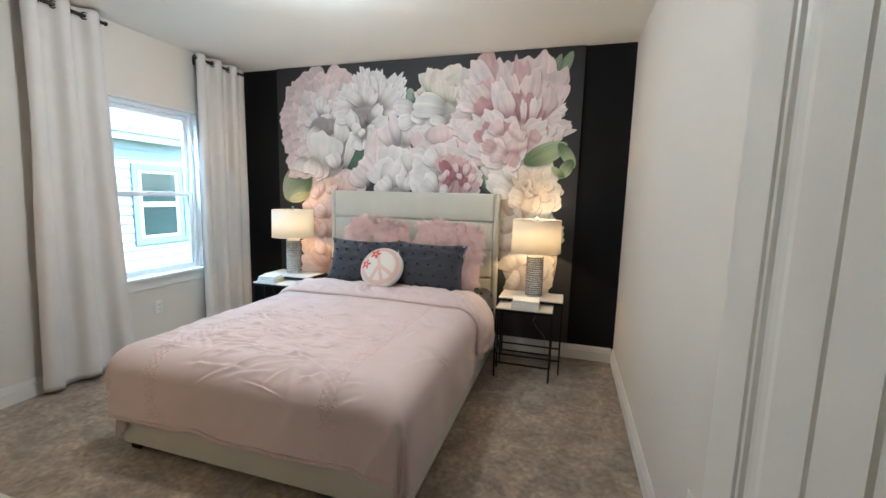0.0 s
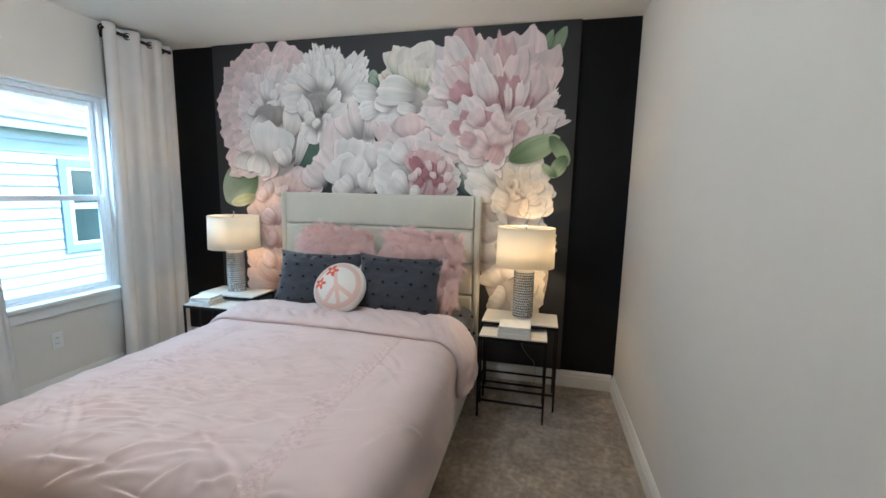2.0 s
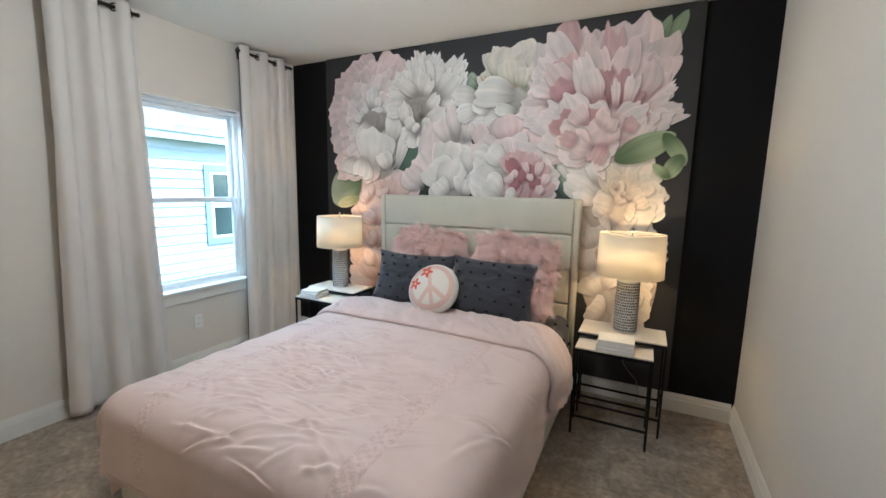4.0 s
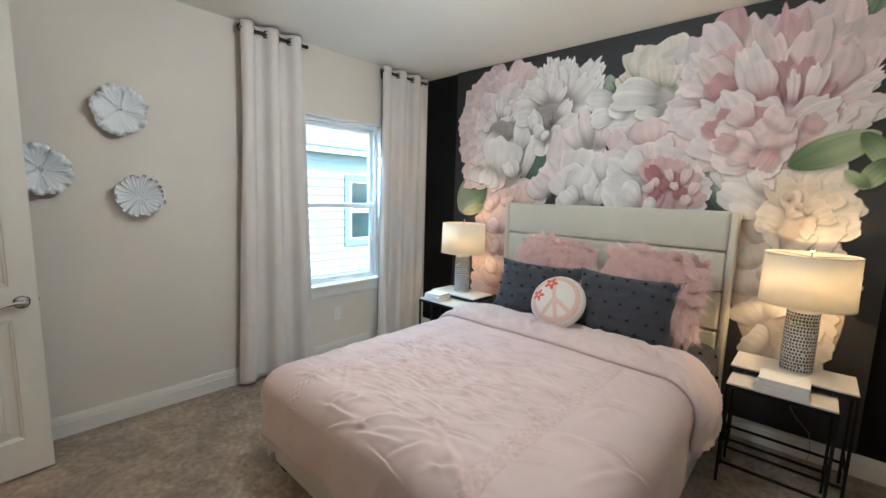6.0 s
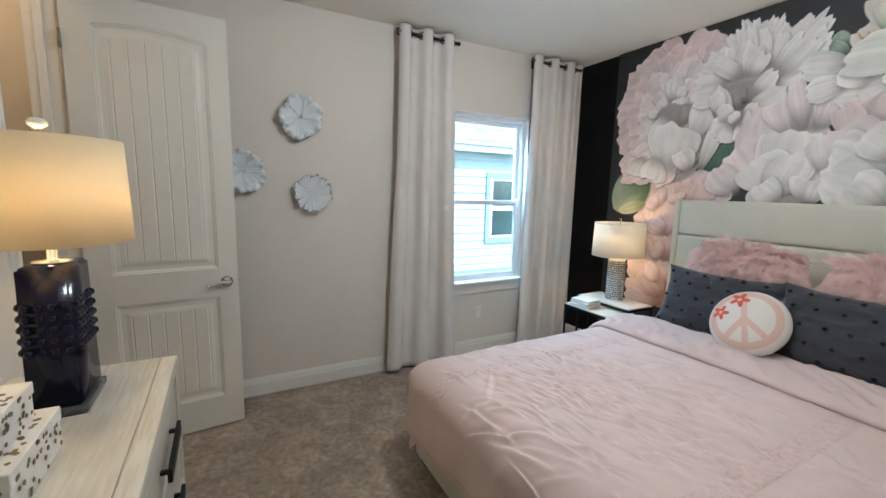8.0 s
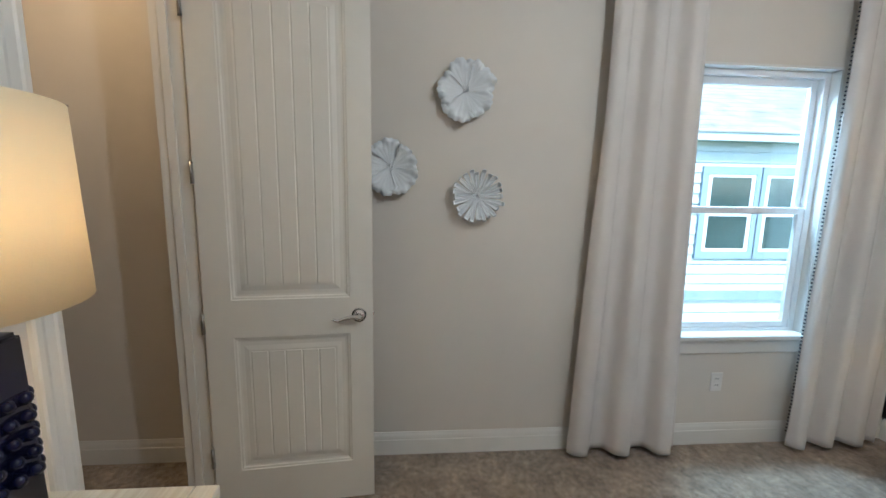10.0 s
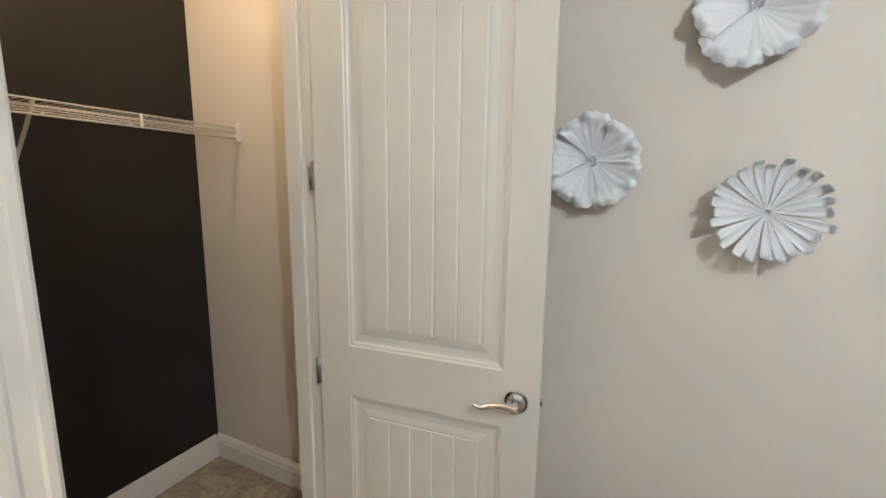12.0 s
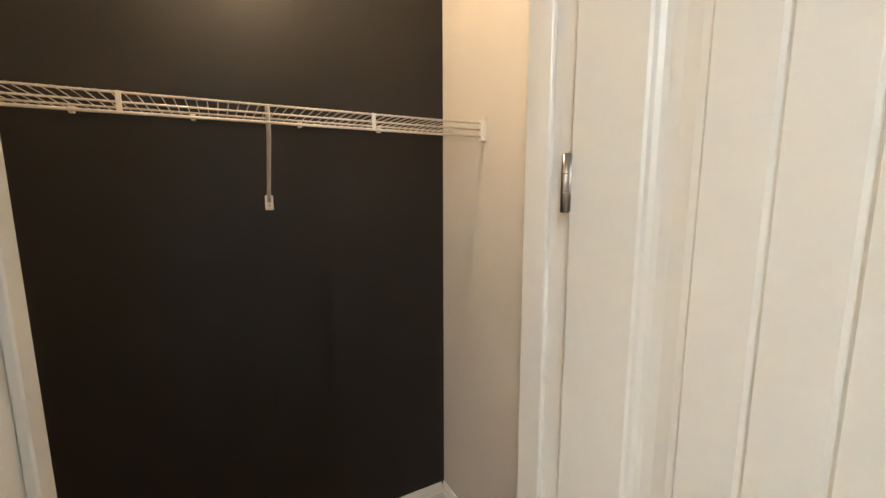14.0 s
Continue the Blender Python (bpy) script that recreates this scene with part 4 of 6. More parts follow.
def petal(cx, cz, deg, length, width, inner, outer, ruffle=0.03, shade=0.26, footw=0.5, tipw=0.34, dark=0.34, fold=0.14, melt=0.0):
    """One painted petal from its foot (cx, cz) along deg, width to each side, over what is already on the panel."""
    ph = art_rng.rand(8) * 6.28
    ca, sa = math.cos(radians(deg)), math.sin(radians(deg))
    reach = max(length, width) * 1.25 + 0.03
    i0, i1 = np.searchsorted(gx, [cx - reach, cx + reach])
    j0, j1 = np.searchsorted(gz, [cz - reach, cz + reach])
    if i1 <= i0 or j1 <= j0:
        return
    X, Z = GX[j0:j1, i0:i1], GZ[j0:j1, i0:i1]
    peak = footw / (footw + tipw)
    top = peak ** footw * (1 - peak) ** tipw

    def inside(X, Z):
        dx, dz = X - cx, Z - cz
        u = (dx * ca + dz * sa) / length
        v = (-dx * sa + dz * ca) / width
        v = v + 0.14 * np.sin(u * 2.6 + ph[0])
        rf = ruffle * (np.sin(2.6 * v + ph[1]) + 0.7 * np.sin(5.5 * v + ph[2]) + 0.45 * np.sin(11 * v + ph[3]))
        uu = np.clip(u * (1 + rf), 0.0, 1.0)
        f = uu ** footw * (1 - uu) ** tipw / top * (1 + 0.8 * ruffle * np.sin(9 * u + ph[4]))
        return u, v, f, np.where((u > 0) & (u * (1 + rf) < 1), (f - np.abs(v)) * width, -1.0)

    us, _, _, sh = inside(X - 0.006, Z + 0.009)
    c = ART[j0:j1, i0:i1]
    c *= (1 - dark * sstep(-0.020, 0.008, sh) * (sstep(0.0, melt, us) if melt else 1.0))[..., None]
    u, v, f, d = inside(X, Z)
    mask = sstep(-0.001, 0.004, d)
    if melt:
        mask = mask * sstep(0.0, melt, u)
    w = np.clip(np.abs(v) / np.maximum(f, 0.05), 0, 1)
    t = np.clip(u, 0, 1)
    blend = sstep(0.05, 0.78, t)[..., None]
    col = np.array(inner) * (1 - blend) + np.array(outer) * blend
    side = np.sign(v) * w * (1 if ph[5] > 3.14 else -1)
    q = v / np.maximum(f, 0.2)
    streak = fbm(q * 3.4 + ph[6] * 3, t * 1.2 + ph[7], 3) - 0.5
    crease = 1 - np.abs(2 * vnoise(q * 2.6 + ph[4] * 5, t * 0.9 + ph[5]) - 1)
    tone = (1 - shade) + shade * sstep(0.0, 0.6, t)
    tone = tone * (1 + 0.10 * side * (0.3 + 0.7 * t)) * (1 + fold * 1.6 * streak) * (1 - fold * 0.8 * crease ** 6 * (1 - 0.5 * t))
    # a soft turn towards the sides and a pale rolled lip
    vein = fbm(q * 9 + ph[3] * 4, t * 1.6 + ph[2], 2) - 0.5
    tone = tone * (1 + fold * 0.9 * vein) * (1 - 0.08 * sstep(0.6, 1.0, w) * (1 - t))
    tone = tone * (1 - 0.07 * sstep(0.5, 0.82, t) * (1 - sstep(0.82, 0.97, t)))
    rim = sstep(0.0, 0.003, d) * (1 - sstep(0.005, 0.013, d))
    tone = tone + 0.07 * rim * (t > 0.35)
    col = col * tone[..., None]
    col = col * (1 + (np.array([0.03, -0.01, -0.02]) * (streak[..., None] * 2)))
    ART[j0:j1, i0:i1] = c * (1 - mask[..., None]) + np.clip(col, 0, 0.82) * mask[..., None]


WHT, GR2, GRY, GRD = (0.74, 0.70, 0.675), (0.43, 0.385, 0.36), (0.33, 0.295, 0.275), (0.17, 0.15, 0.13)
BL2, BLU, PNK, PK2, DPK, DP2 = (0.72, 0.63, 0.615), (0.71, 0.575, 0.56), (0.59, 0.395, 0.39), (0.49, 0.275, 0.28), (0.36, 0.15, 0.165), (0.22, 0.06, 0.085)
CRM, CR2, CR3, CR4, CRD, CGN = (0.68, 0.62, 0.55), (0.52, 0.43, 0.36), (0.66, 0.57, 0.47), (0.72, 0.69, 0.65), (0.22, 0.12, 0.06), (0.40, 0.39, 0.27)
PCH, PC2 = (0.66, 0.50, 0.45), (0.47, 0.27, 0.22)
DGN, MGN, GRN, PGN, GR5, LGN = (0.055, 0.10, 0.07), (0.08, 0.14, 0.10), (0.24, 0.31, 0.19), (0.30, 0.35, 0.27), (0.12, 0.19, 0.08), (0.34, 0.40, 0.24)
YLG, YEL, BLK = (0.28, 0.30, 0.14), (0.50, 0.48, 0.30), (0.03, 0.025, 0.025)
BALL = dict(ruffle=0.042, footw=0.85, tipw=0.30, shade=0.30, fold=0.18, wide=1.22, melt=0.35)
RAG = dict(ruffle=0.060, footw=0.55, tipw=0.27, shade=0.28, wide=1.25)
FRILL = dict(ruffle=0.070, footw=0.60, tipw=0.22, shade=0.24, fold=0.20, wide=1.50)
UNDER = dict(ruffle=0.02, footw=0.40, tipw=0.36, melt=0.0)
LEAF = dict(ruffle=0.006, footw=0.60, tipw=0.62, wide=1.1, melt=0.0, shade=0.30, fold=0.24)


def fan(inner, outer, rows, ruffle=0.02, footw=0.5, tipw=0.34, shade=0.26, fold=0.14, wide=1.08, melt=0.45):
    """Petals of one kind: foot x and z, tip x and z, and half the width of each."""
    for x0, z0, x1, z1, w in rows:
        k = 0.95 + 0.10 * art_rng.rand()
        petal(x0, z0, math.degrees(math.atan2(z1 - z0, x1 - x0)), math.hypot(x1 - x0, z1 - z0), w * wide, [c * k for c in inner], [c * k for c in outer], ruffle, shade, footw, tipw, 0.38, fold, melt)


# leaves behind the flowers
fan(DGN, GRN, ((-0.06, 2.37, 0.10, 2.70, 0.050), (-0.11, 2.45, 0.01, 2.68, 0.035),), **LEAF)
fan(DGN, MGN, ((-2.08, 1.65, -1.71, 1.92, 0.086), (-2.03, 1.68, -1.92, 1.88, 0.066), (-1.81, 1.68, -1.89, 1.89, 0.054),), **LEAF)
fan(DGN, PGN, ((-1.35, 2.35, -1.38, 2.47, 0.044), (-1.33, 2.30, -1.41, 2.43, 0.039),), **LEAF)
fan(DGN, PGN, ((-0.59, 1.49, -0.65, 1.82, 0.053), (-0.45, 1.50, -0.61, 1.69, 0.053),), **LEAF)
# peach flower beside the headboard
fan(PC2, PCH, ((-2.32, 0.59, -2.34, 1.69, 0.189),), **UNDER)
fan(PK2, BLU, ((-2.26, 1.46, -2.44, 1.69, 0.128), (-2.20, 1.46, -2.21, 1.71, 0.148), (-2.10, 1.46, -1.96, 1.65, 0.134), (-1.87, 1.49, -1.96, 1.72, 0.087),), **BALL)
fan(PK2, PCH, ((-2.31, 1.35, -2.51, 1.57, 0.118), (-2.23, 1.43, -2.36, 1.57, 0.116), (-2.15, 1.44, -2.11, 1.60, 0.124), (-2.30, 1.17, -2.55, 1.41, 0.125), (-2.27, 1.17, -2.38, 1.47, 0.123),), **BALL)
fan(PC2, PCH, ((-2.27, 1.08, -2.53, 1.24, 0.125), (-2.23, 1.18, -2.29, 1.39, 0.099), (-2.28, 0.96, -2.55, 1.11, 0.120), (-2.27, 0.91, -2.46, 1.16, 0.107), (-2.24, 0.81, -2.60, 0.96, 0.121), (-2.24, 0.76, -2.55, 0.81, 0.133), (-2.25, 0.65, -2.63, 0.68, 0.110), (-2.29, 0.65, -2.43, 0.90, 0.108), (-2.25, 0.98, -2.33, 1.18, 0.082), (-2.26, 0.77, -2.35, 0.97, 0.083),), **BALL)
fan(PC2, BLU, ((-2.32, 1.45, -2.42, 1.53, 0.070), (-2.23, 1.44, -2.26, 1.53, 0.058), (-2.30, 1.20, -2.43, 1.30, 0.065), (-2.28, 1.03, -2.39, 1.10, 0.065), (-2.28, 0.84, -2.45, 0.91, 0.066), (-2.38, 1.40, -2.48, 1.48, 0.053),), **BALL)
fan(GR5, PGN, ((-2.48, 1.65, -2.84, 1.41, 0.165),), **LEAF)
fan(YLG, YEL, ((-2.51, 1.45, -2.77, 1.37, 0.049),), **LEAF)
# cream flower and the petals hanging under it
fan(CR2, CR3, ((-0.18, 0.49, -0.25, 1.69, 0.256), (-0.19, 1.23, -0.21, 1.80, 0.225), (-0.37, 1.46, -0.47, 1.77, 0.121),), **UNDER)
fan(CR2, CRM, ((-0.27, 1.18, 0.02, 1.31, 0.092), (-0.26, 1.09, 0.11, 1.14, 0.091), (-0.26, 0.91, 0.02, 0.97, 0.093), (-0.25, 0.82, 0.05, 0.83, 0.101), (-0.27, 0.71, 0.04, 0.63, 0.111), (-0.35, 1.12, -0.42, 1.27, 0.087), (-0.34, 0.95, -0.41, 1.12, 0.097), (-0.29, 0.77, -0.40, 0.90, 0.106), (-0.24, 0.62, -0.37, 0.68, 0.097),), **BALL)
fan(CR2, CRM, ((-0.17, 0.91, -0.09, 1.10, 0.084), (-0.16, 0.73, -0.03, 0.84, 0.076), (-0.24, 0.59, -0.10, 0.62, 0.078), (-0.33, 1.04, -0.25, 1.18, 0.060), (-0.27, 0.82, -0.19, 0.96, 0.060),), **BALL)
fan(GRY, WHT, ((-0.49, 1.54, -0.63, 1.79, 0.053), (-0.44, 1.56, -0.55, 1.81, 0.057), (-0.24, 1.56, -0.53, 1.76, 0.094), (-0.26, 1.51, -0.58, 1.63, 0.086), (-0.32, 1.48, -0.52, 1.52, 0.056), (-0.35, 1.56, -0.38, 1.79, 0.064),), **BALL)
fan(CR2, CRM, ((-0.19, 1.48, -0.26, 1.81, 0.092), (-0.15, 1.48, -0.15, 1.81, 0.107), (-0.14, 1.48, -0.04, 1.73, 0.098), (-0.13, 1.46, 0.02, 1.62, 0.097), (-0.17, 1.43, 0.06, 1.49, 0.098), (-0.19, 1.39, 0.01, 1.35, 0.099), (-0.23, 1.33, -0.15, 1.26, 0.101), (-0.23, 1.43, -0.38, 1.47, 0.094), (-0.26, 1.37, -0.33, 1.33, 0.077),), **BALL)
fan(CR2, CR3, ((-0.22, 1.49, -0.30, 1.69, 0.067), (-0.17, 1.50, -0.19, 1.68, 0.074), (-0.14, 1.47, -0.07, 1.62, 0.074), (-0.16, 1.45, -0.04, 1.51, 0.066), (-0.21, 1.47, -0.25, 1.61, 0.042), (-0.19, 1.42, -0.11, 1.40, 0.058), (-0.24, 1.44, -0.18, 1.54, 0.038),), **BALL)
fan(CRD, CR2, ((-0.23, 1.54, -0.26, 1.61, 0.017), (-0.20, 1.50, -0.18, 1.54, 0.017), (-0.17, 1.48, -0.14, 1.51, 0.017),), **BALL)
# full pale peony
fan(GR2, BLU, ((-2.40, 1.62, -2.40, 2.66, 0.367),), **UNDER)
fan(GR2, BLU, ((-2.34, 2.39, -2.50, 2.70, 0.136), (-2.28, 2.39, -2.25, 2.67, 0.122), (-2.40, 2.34, -2.62, 2.64, 0.115), (-2.43, 2.30, -2.73, 2.55, 0.099), (-2.46, 2.27, -2.77, 2.46, 0.094), (-2.46, 2.33, -2.79, 2.39, 0.076), (-2.46, 2.23, -2.83, 2.30, 0.107), (-2.46, 2.20, -2.85, 2.15, 0.119), (-2.47, 2.13, -2.83, 2.05, 0.095), (-2.40, 2.06, -2.78, 1.86, 0.143), (-2.35, 1.96, -2.78, 1.71, 0.113), (-2.35, 1.96, -2.67, 1.67, 0.124), (-2.29, 2.01, -2.49, 1.64, 0.139),), **BALL)
fan(PNK, BLU, ((-2.23, 2.39, -2.07, 2.69, 0.131), (-2.15, 2.39, -2.02, 2.59, 0.086), (-2.31, 2.35, -2.34, 2.63, 0.101),), **BALL)
fan(GR2, BLU, ((-2.37, 2.32, -2.51, 2.60, 0.091), (-2.34, 2.32, -2.40, 2.61, 0.085), (-2.29, 2.29, -2.17, 2.60, 0.094), (-2.40, 2.25, -2.65, 2.50, 0.081), (-2.43, 2.25, -2.69, 2.40, 0.082), (-2.43, 2.20, -2.71, 2.27, 0.082), (-2.46, 2.15, -2.74, 2.10, 0.089), (-2.12, 2.38, -2.05, 2.53, 0.065), (-2.43, 1.97, -2.71, 1.93, 0.083),), **BALL)
fan(GR2, BL2, ((-2.38, 2.22, -2.57, 2.46, 0.081), (-2.35, 2.24, -2.42, 2.48, 0.074), (-2.31, 2.24, -2.25, 2.55, 0.089), (-2.26, 2.27, -2.13, 2.48, 0.072), (-2.41, 2.15, -2.60, 2.34, 0.075), (-2.41, 2.13, -2.65, 2.21, 0.076), (-2.41, 2.10, -2.64, 2.10, 0.070), (-2.41, 2.08, -2.62, 2.01, 0.076), (-2.36, 2.20, -2.48, 2.35, 0.057), (-2.28, 2.20, -2.22, 2.39, 0.061), (-2.36, 1.92, -2.63, 1.80, 0.094),), **BALL)
fan(GR2, WHT, ((-2.31, 2.22, -2.36, 2.44, 0.056), (-2.38, 2.18, -2.47, 2.27, 0.046), (-2.44, 2.14, -2.52, 2.21, 0.046), (-2.44, 2.08, -2.57, 2.06, 0.053), (-2.32, 2.23, -2.27, 2.34, 0.039), (-2.24, 2.16, -2.17, 2.26, 0.056), (-2.28, 2.16, -2.30, 2.26, 0.051),), **BALL)
fan(GRD, GRY, ((-2.32, 1.99, -2.34, 2.22, 0.131), (-2.14, 1.68, -2.04, 2.12, 0.083), (-2.23, 1.67, -2.09, 1.97, 0.073),), **BALL)
fan(GR2, WHT, ((-2.18, 1.88, -2.09, 2.24, 0.083), (-2.35, 2.16, -2.47, 1.97, 0.075), (-2.11, 1.65, -1.95, 2.08, 0.049), (-2.37, 1.64, -2.32, 2.06, 0.179), (-2.17, 1.68, -2.25, 1.86, 0.074), (-2.54, 1.86, -2.64, 1.68, 0.090), (-2.42, 1.85, -2.50, 1.64, 0.100),), **BALL)
# ragged white flower
fan(GRY, GR2, ((-1.81, 1.91, -1.78, 2.59, 0.240),), **UNDER)
fan(GR2, WHT, ((-1.80, 2.35, -1.96, 2.62, 0.058), (-1.80, 2.36, -1.90, 2.68, 0.047), (-1.79, 2.36, -1.84, 2.68, 0.041), (-1.78, 2.36, -1.79, 2.67, 0.041), (-1.77, 2.36, -1.74, 2.67, 0.041), (-1.76, 2.36, -1.69, 2.63, 0.046), (-1.74, 2.34, -1.64, 2.59, 0.051), (-1.70, 2.29, -1.59, 2.56, 0.051), (-1.67, 2.29, -1.52, 2.58, 0.060), (-1.66, 2.27, -1.43, 2.58, 0.055), (-1.65, 2.26, -1.42, 2.49, 0.050),), **RAG)
fan(GR2, WHT, ((-1.65, 2.24, -1.46, 2.40, 0.060), (-1.65, 2.22, -1.49, 2.33, 0.050), (-1.90, 2.32, -2.07, 2.53, 0.059), (-1.92, 2.30, -2.11, 2.50, 0.059), (-1.93, 2.28, -2.15, 2.43, 0.059), (-1.93, 2.25, -2.21, 2.32, 0.071), (-1.93, 2.21, -2.19, 2.25, 0.071), (-1.67, 2.19, -1.52, 2.26, 0.056), (-1.74, 2.32, -1.68, 2.55, 0.051), (-1.77, 2.33, -1.77, 2.61, 0.046), (-1.83, 2.33, -1.87, 2.62, 0.047), (-1.70, 2.28, -1.53, 2.50, 0.045), (-1.69, 2.25, -1.48, 2.45, 0.045),), **RAG)
fan(GR2, WHT, ((-1.85, 2.29, -2.01, 2.53, 0.053), (-1.85, 2.29, -1.94, 2.55, 0.053), (-1.84, 2.29, -1.88, 2.55, 0.052), (-1.83, 2.29, -1.82, 2.52, 0.052), (-1.82, 2.29, -1.75, 2.46, 0.052), (-1.86, 2.30, -2.05, 2.47, 0.048),), **RAG)
fan(GRD, GRY, ((-1.82, 2.07, -1.84, 2.31, 0.100), (-1.86, 2.09, -1.91, 2.25, 0.048),), **BALL)
fan(BLK, GRD, ((-1.83, 2.14, -1.84, 2.19, 0.016),), **BALL)
fan(GR2, WHT, ((-1.93, 2.00, -2.01, 2.27, 0.054), (-1.78, 2.17, -1.68, 2.32, 0.047), (-1.81, 2.05, -1.62, 2.19, 0.078), (-1.83, 2.04, -1.74, 2.12, 0.053), (-1.85, 2.04, -1.79, 2.03, 0.048), (-1.85, 2.02, -2.02, 2.03, 0.048), (-1.88, 2.05, -2.01, 1.94, 0.054), (-1.87, 2.01, -1.95, 1.91, 0.054), (-1.80, 2.03, -1.83, 1.89, 0.058), (-1.77, 2.03, -1.72, 1.89, 0.058), (-1.74, 2.07, -1.64, 2.01, 0.057),), **RAG)
fan(GR2, WHT, ((-1.97, 2.08, -2.02, 2.25, 0.043), (-1.91, 2.03, -1.98, 2.15, 0.043), (-1.86, 2.02, -1.91, 2.08, 0.037),), **RAG)
# upright pale flower in the middle
fan(GR2, BL2, ((-1.57, 1.47, -1.60, 2.09, 0.248),), **UNDER)
fan(GRY, BL2, ((-1.54, 1.86, -1.60, 2.15, 0.112), (-1.51, 1.88, -1.44, 2.17, 0.110), (-1.43, 1.90, -1.34, 2.11, 0.064), (-1.49, 1.91, -1.55, 2.23, 0.045),), **BALL)
fan(GR2, BL2, ((-1.59, 1.50, -1.82, 1.87, 0.137), (-1.59, 1.50, -1.66, 1.93, 0.083), (-1.81, 1.51, -1.97, 1.71, 0.098), (-1.46, 1.51, -1.37, 1.88, 0.086),), **BALL)
fan(GR2, WHT, ((-1.54, 1.51, -1.51, 1.94, 0.128), (-1.54, 1.51, -1.74, 1.76, 0.136), (-1.46, 1.51, -1.33, 1.74, 0.101), (-1.59, 1.49, -1.52, 1.78, 0.114), (-1.35, 1.63, -1.39, 1.88, 0.060), (-1.55, 1.47, -1.69, 1.60, 0.094), (-1.44, 1.47, -1.39, 1.63, 0.091),), **BALL)
# open white flower with golden stamens
fan(GRY, CRM, ((-1.10, 2.05, -1.08, 2.59, 0.196),), **UNDER)
fan(GRN, CRM, ((-1.13, 2.32, -1.23, 2.62, 0.071), (-1.01, 2.31, -1.03, 2.64, 0.165), (-0.93, 2.31, -0.88, 2.56, 0.113), (-1.19, 2.28, -1.30, 2.44, 0.053), (-0.97, 2.29, -0.84, 2.41, 0.081),), **BALL)
fan(CGN, CRM, ((-1.05, 2.30, -1.04, 2.52, 0.101), (-0.97, 2.29, -0.95, 2.46, 0.064),), **BALL)
for i in range(80):
    sx = -1.27 + 0.25 * art_rng.rand()
    petal(sx, 2.375 - 0.30 * (sx + 1.27), 40 + 100 * art_rng.rand(), 0.03 + 0.045 * art_rng.rand(), 0.004, (0.24, 0.12, 0.05), (0.44, 0.25, 0.09), 0.0, 0.1, 0.5, 0.3, 0.05)
fan(GR2, WHT, ((-1.08, 2.17, -1.36, 2.12, 0.082), (-1.10, 2.17, -1.24, 2.06, 0.067), (-1.27, 2.27, -1.53, 2.29, 0.074), (-1.27, 2.18, -1.49, 2.15, 0.064), (-1.18, 2.17, -1.35, 2.23, 0.063), (-0.99, 2.17, -0.92, 2.10, 0.046),), **BALL)
fan(GR2, CR4, ((-0.95, 2.25, -1.33, 2.31, 0.099), (-0.96, 2.15, -1.17, 2.18, 0.042),), **BALL)
# pink peony with a deep heart
fan(PNK, BLU, ((-0.98, 1.46, -0.99, 2.09, 0.291),), **UNDER)
fan(PNK, BLU, ((-0.98, 1.90, -1.04, 2.13, 0.154), (-0.86, 1.85, -0.82, 1.99, 0.109), (-0.81, 1.72, -0.70, 1.85, 0.081), (-1.21, 1.77, -1.30, 2.05, 0.063),), **BALL)
fan(PNK, BL2, ((-1.00, 1.68, -1.31, 1.92, 0.106), (-1.00, 1.72, -1.09, 1.94, 0.147), (-0.93, 1.72, -0.87, 1.91, 0.111), (-0.86, 1.68, -0.72, 1.78, 0.082), (-0.85, 1.59, -0.64, 1.63, 0.073), (-0.86, 1.49, -0.67, 1.51, 0.073),), **BALL)
fan(GR2, WHT, ((-0.99, 1.63, -1.34, 1.79, 0.126), (-1.04, 1.56, -1.34, 1.66, 0.117), (-1.03, 1.73, -1.20, 1.87, 0.067),), **BALL)
fan(DPK, PNK, ((-0.92, 1.63, -1.08, 1.80, 0.061), (-0.90, 1.63, -0.99, 1.83, 0.061), (-0.85, 1.63, -0.88, 1.83, 0.060), (-0.83, 1.59, -0.76, 1.76, 0.059), (-0.85, 1.52, -0.71, 1.62, 0.064), (-0.92, 1.52, -1.06, 1.59, 0.066), (-0.88, 1.55, -0.76, 1.53, 0.065), (-0.93, 1.49, -0.98, 1.51, 0.066),), **RAG)
fan(DP2, DPK, ((-0.92, 1.65, -1.04, 1.78, 0.042), (-0.90, 1.58, -0.95, 1.69, 0.047), (-0.83, 1.53, -0.82, 1.65, 0.041), (-0.86, 1.60, -0.86, 1.73, 0.037), (-0.95, 1.53, -1.00, 1.61, 0.038),), **RAG)
fan(PNK, BLU, ((-0.88, 1.65, -0.91, 1.76, 0.023), (-0.81, 1.63, -0.79, 1.76, 0.027), (-0.96, 1.63, -1.01, 1.69, 0.028), (-0.84, 1.60, -0.87, 1.67, 0.023), (-0.76, 1.56, -0.73, 1.67, 0.027), (-1.00, 1.59, -1.04, 1.66, 0.038), (-0.81, 1.49, -0.78, 1.58, 0.028),), **BALL)
fan(GR2, WHT, ((-1.06, 1.46, -1.24, 1.61, 0.122), (-0.94, 1.49, -1.05, 1.51, 0.048),), **BALL)
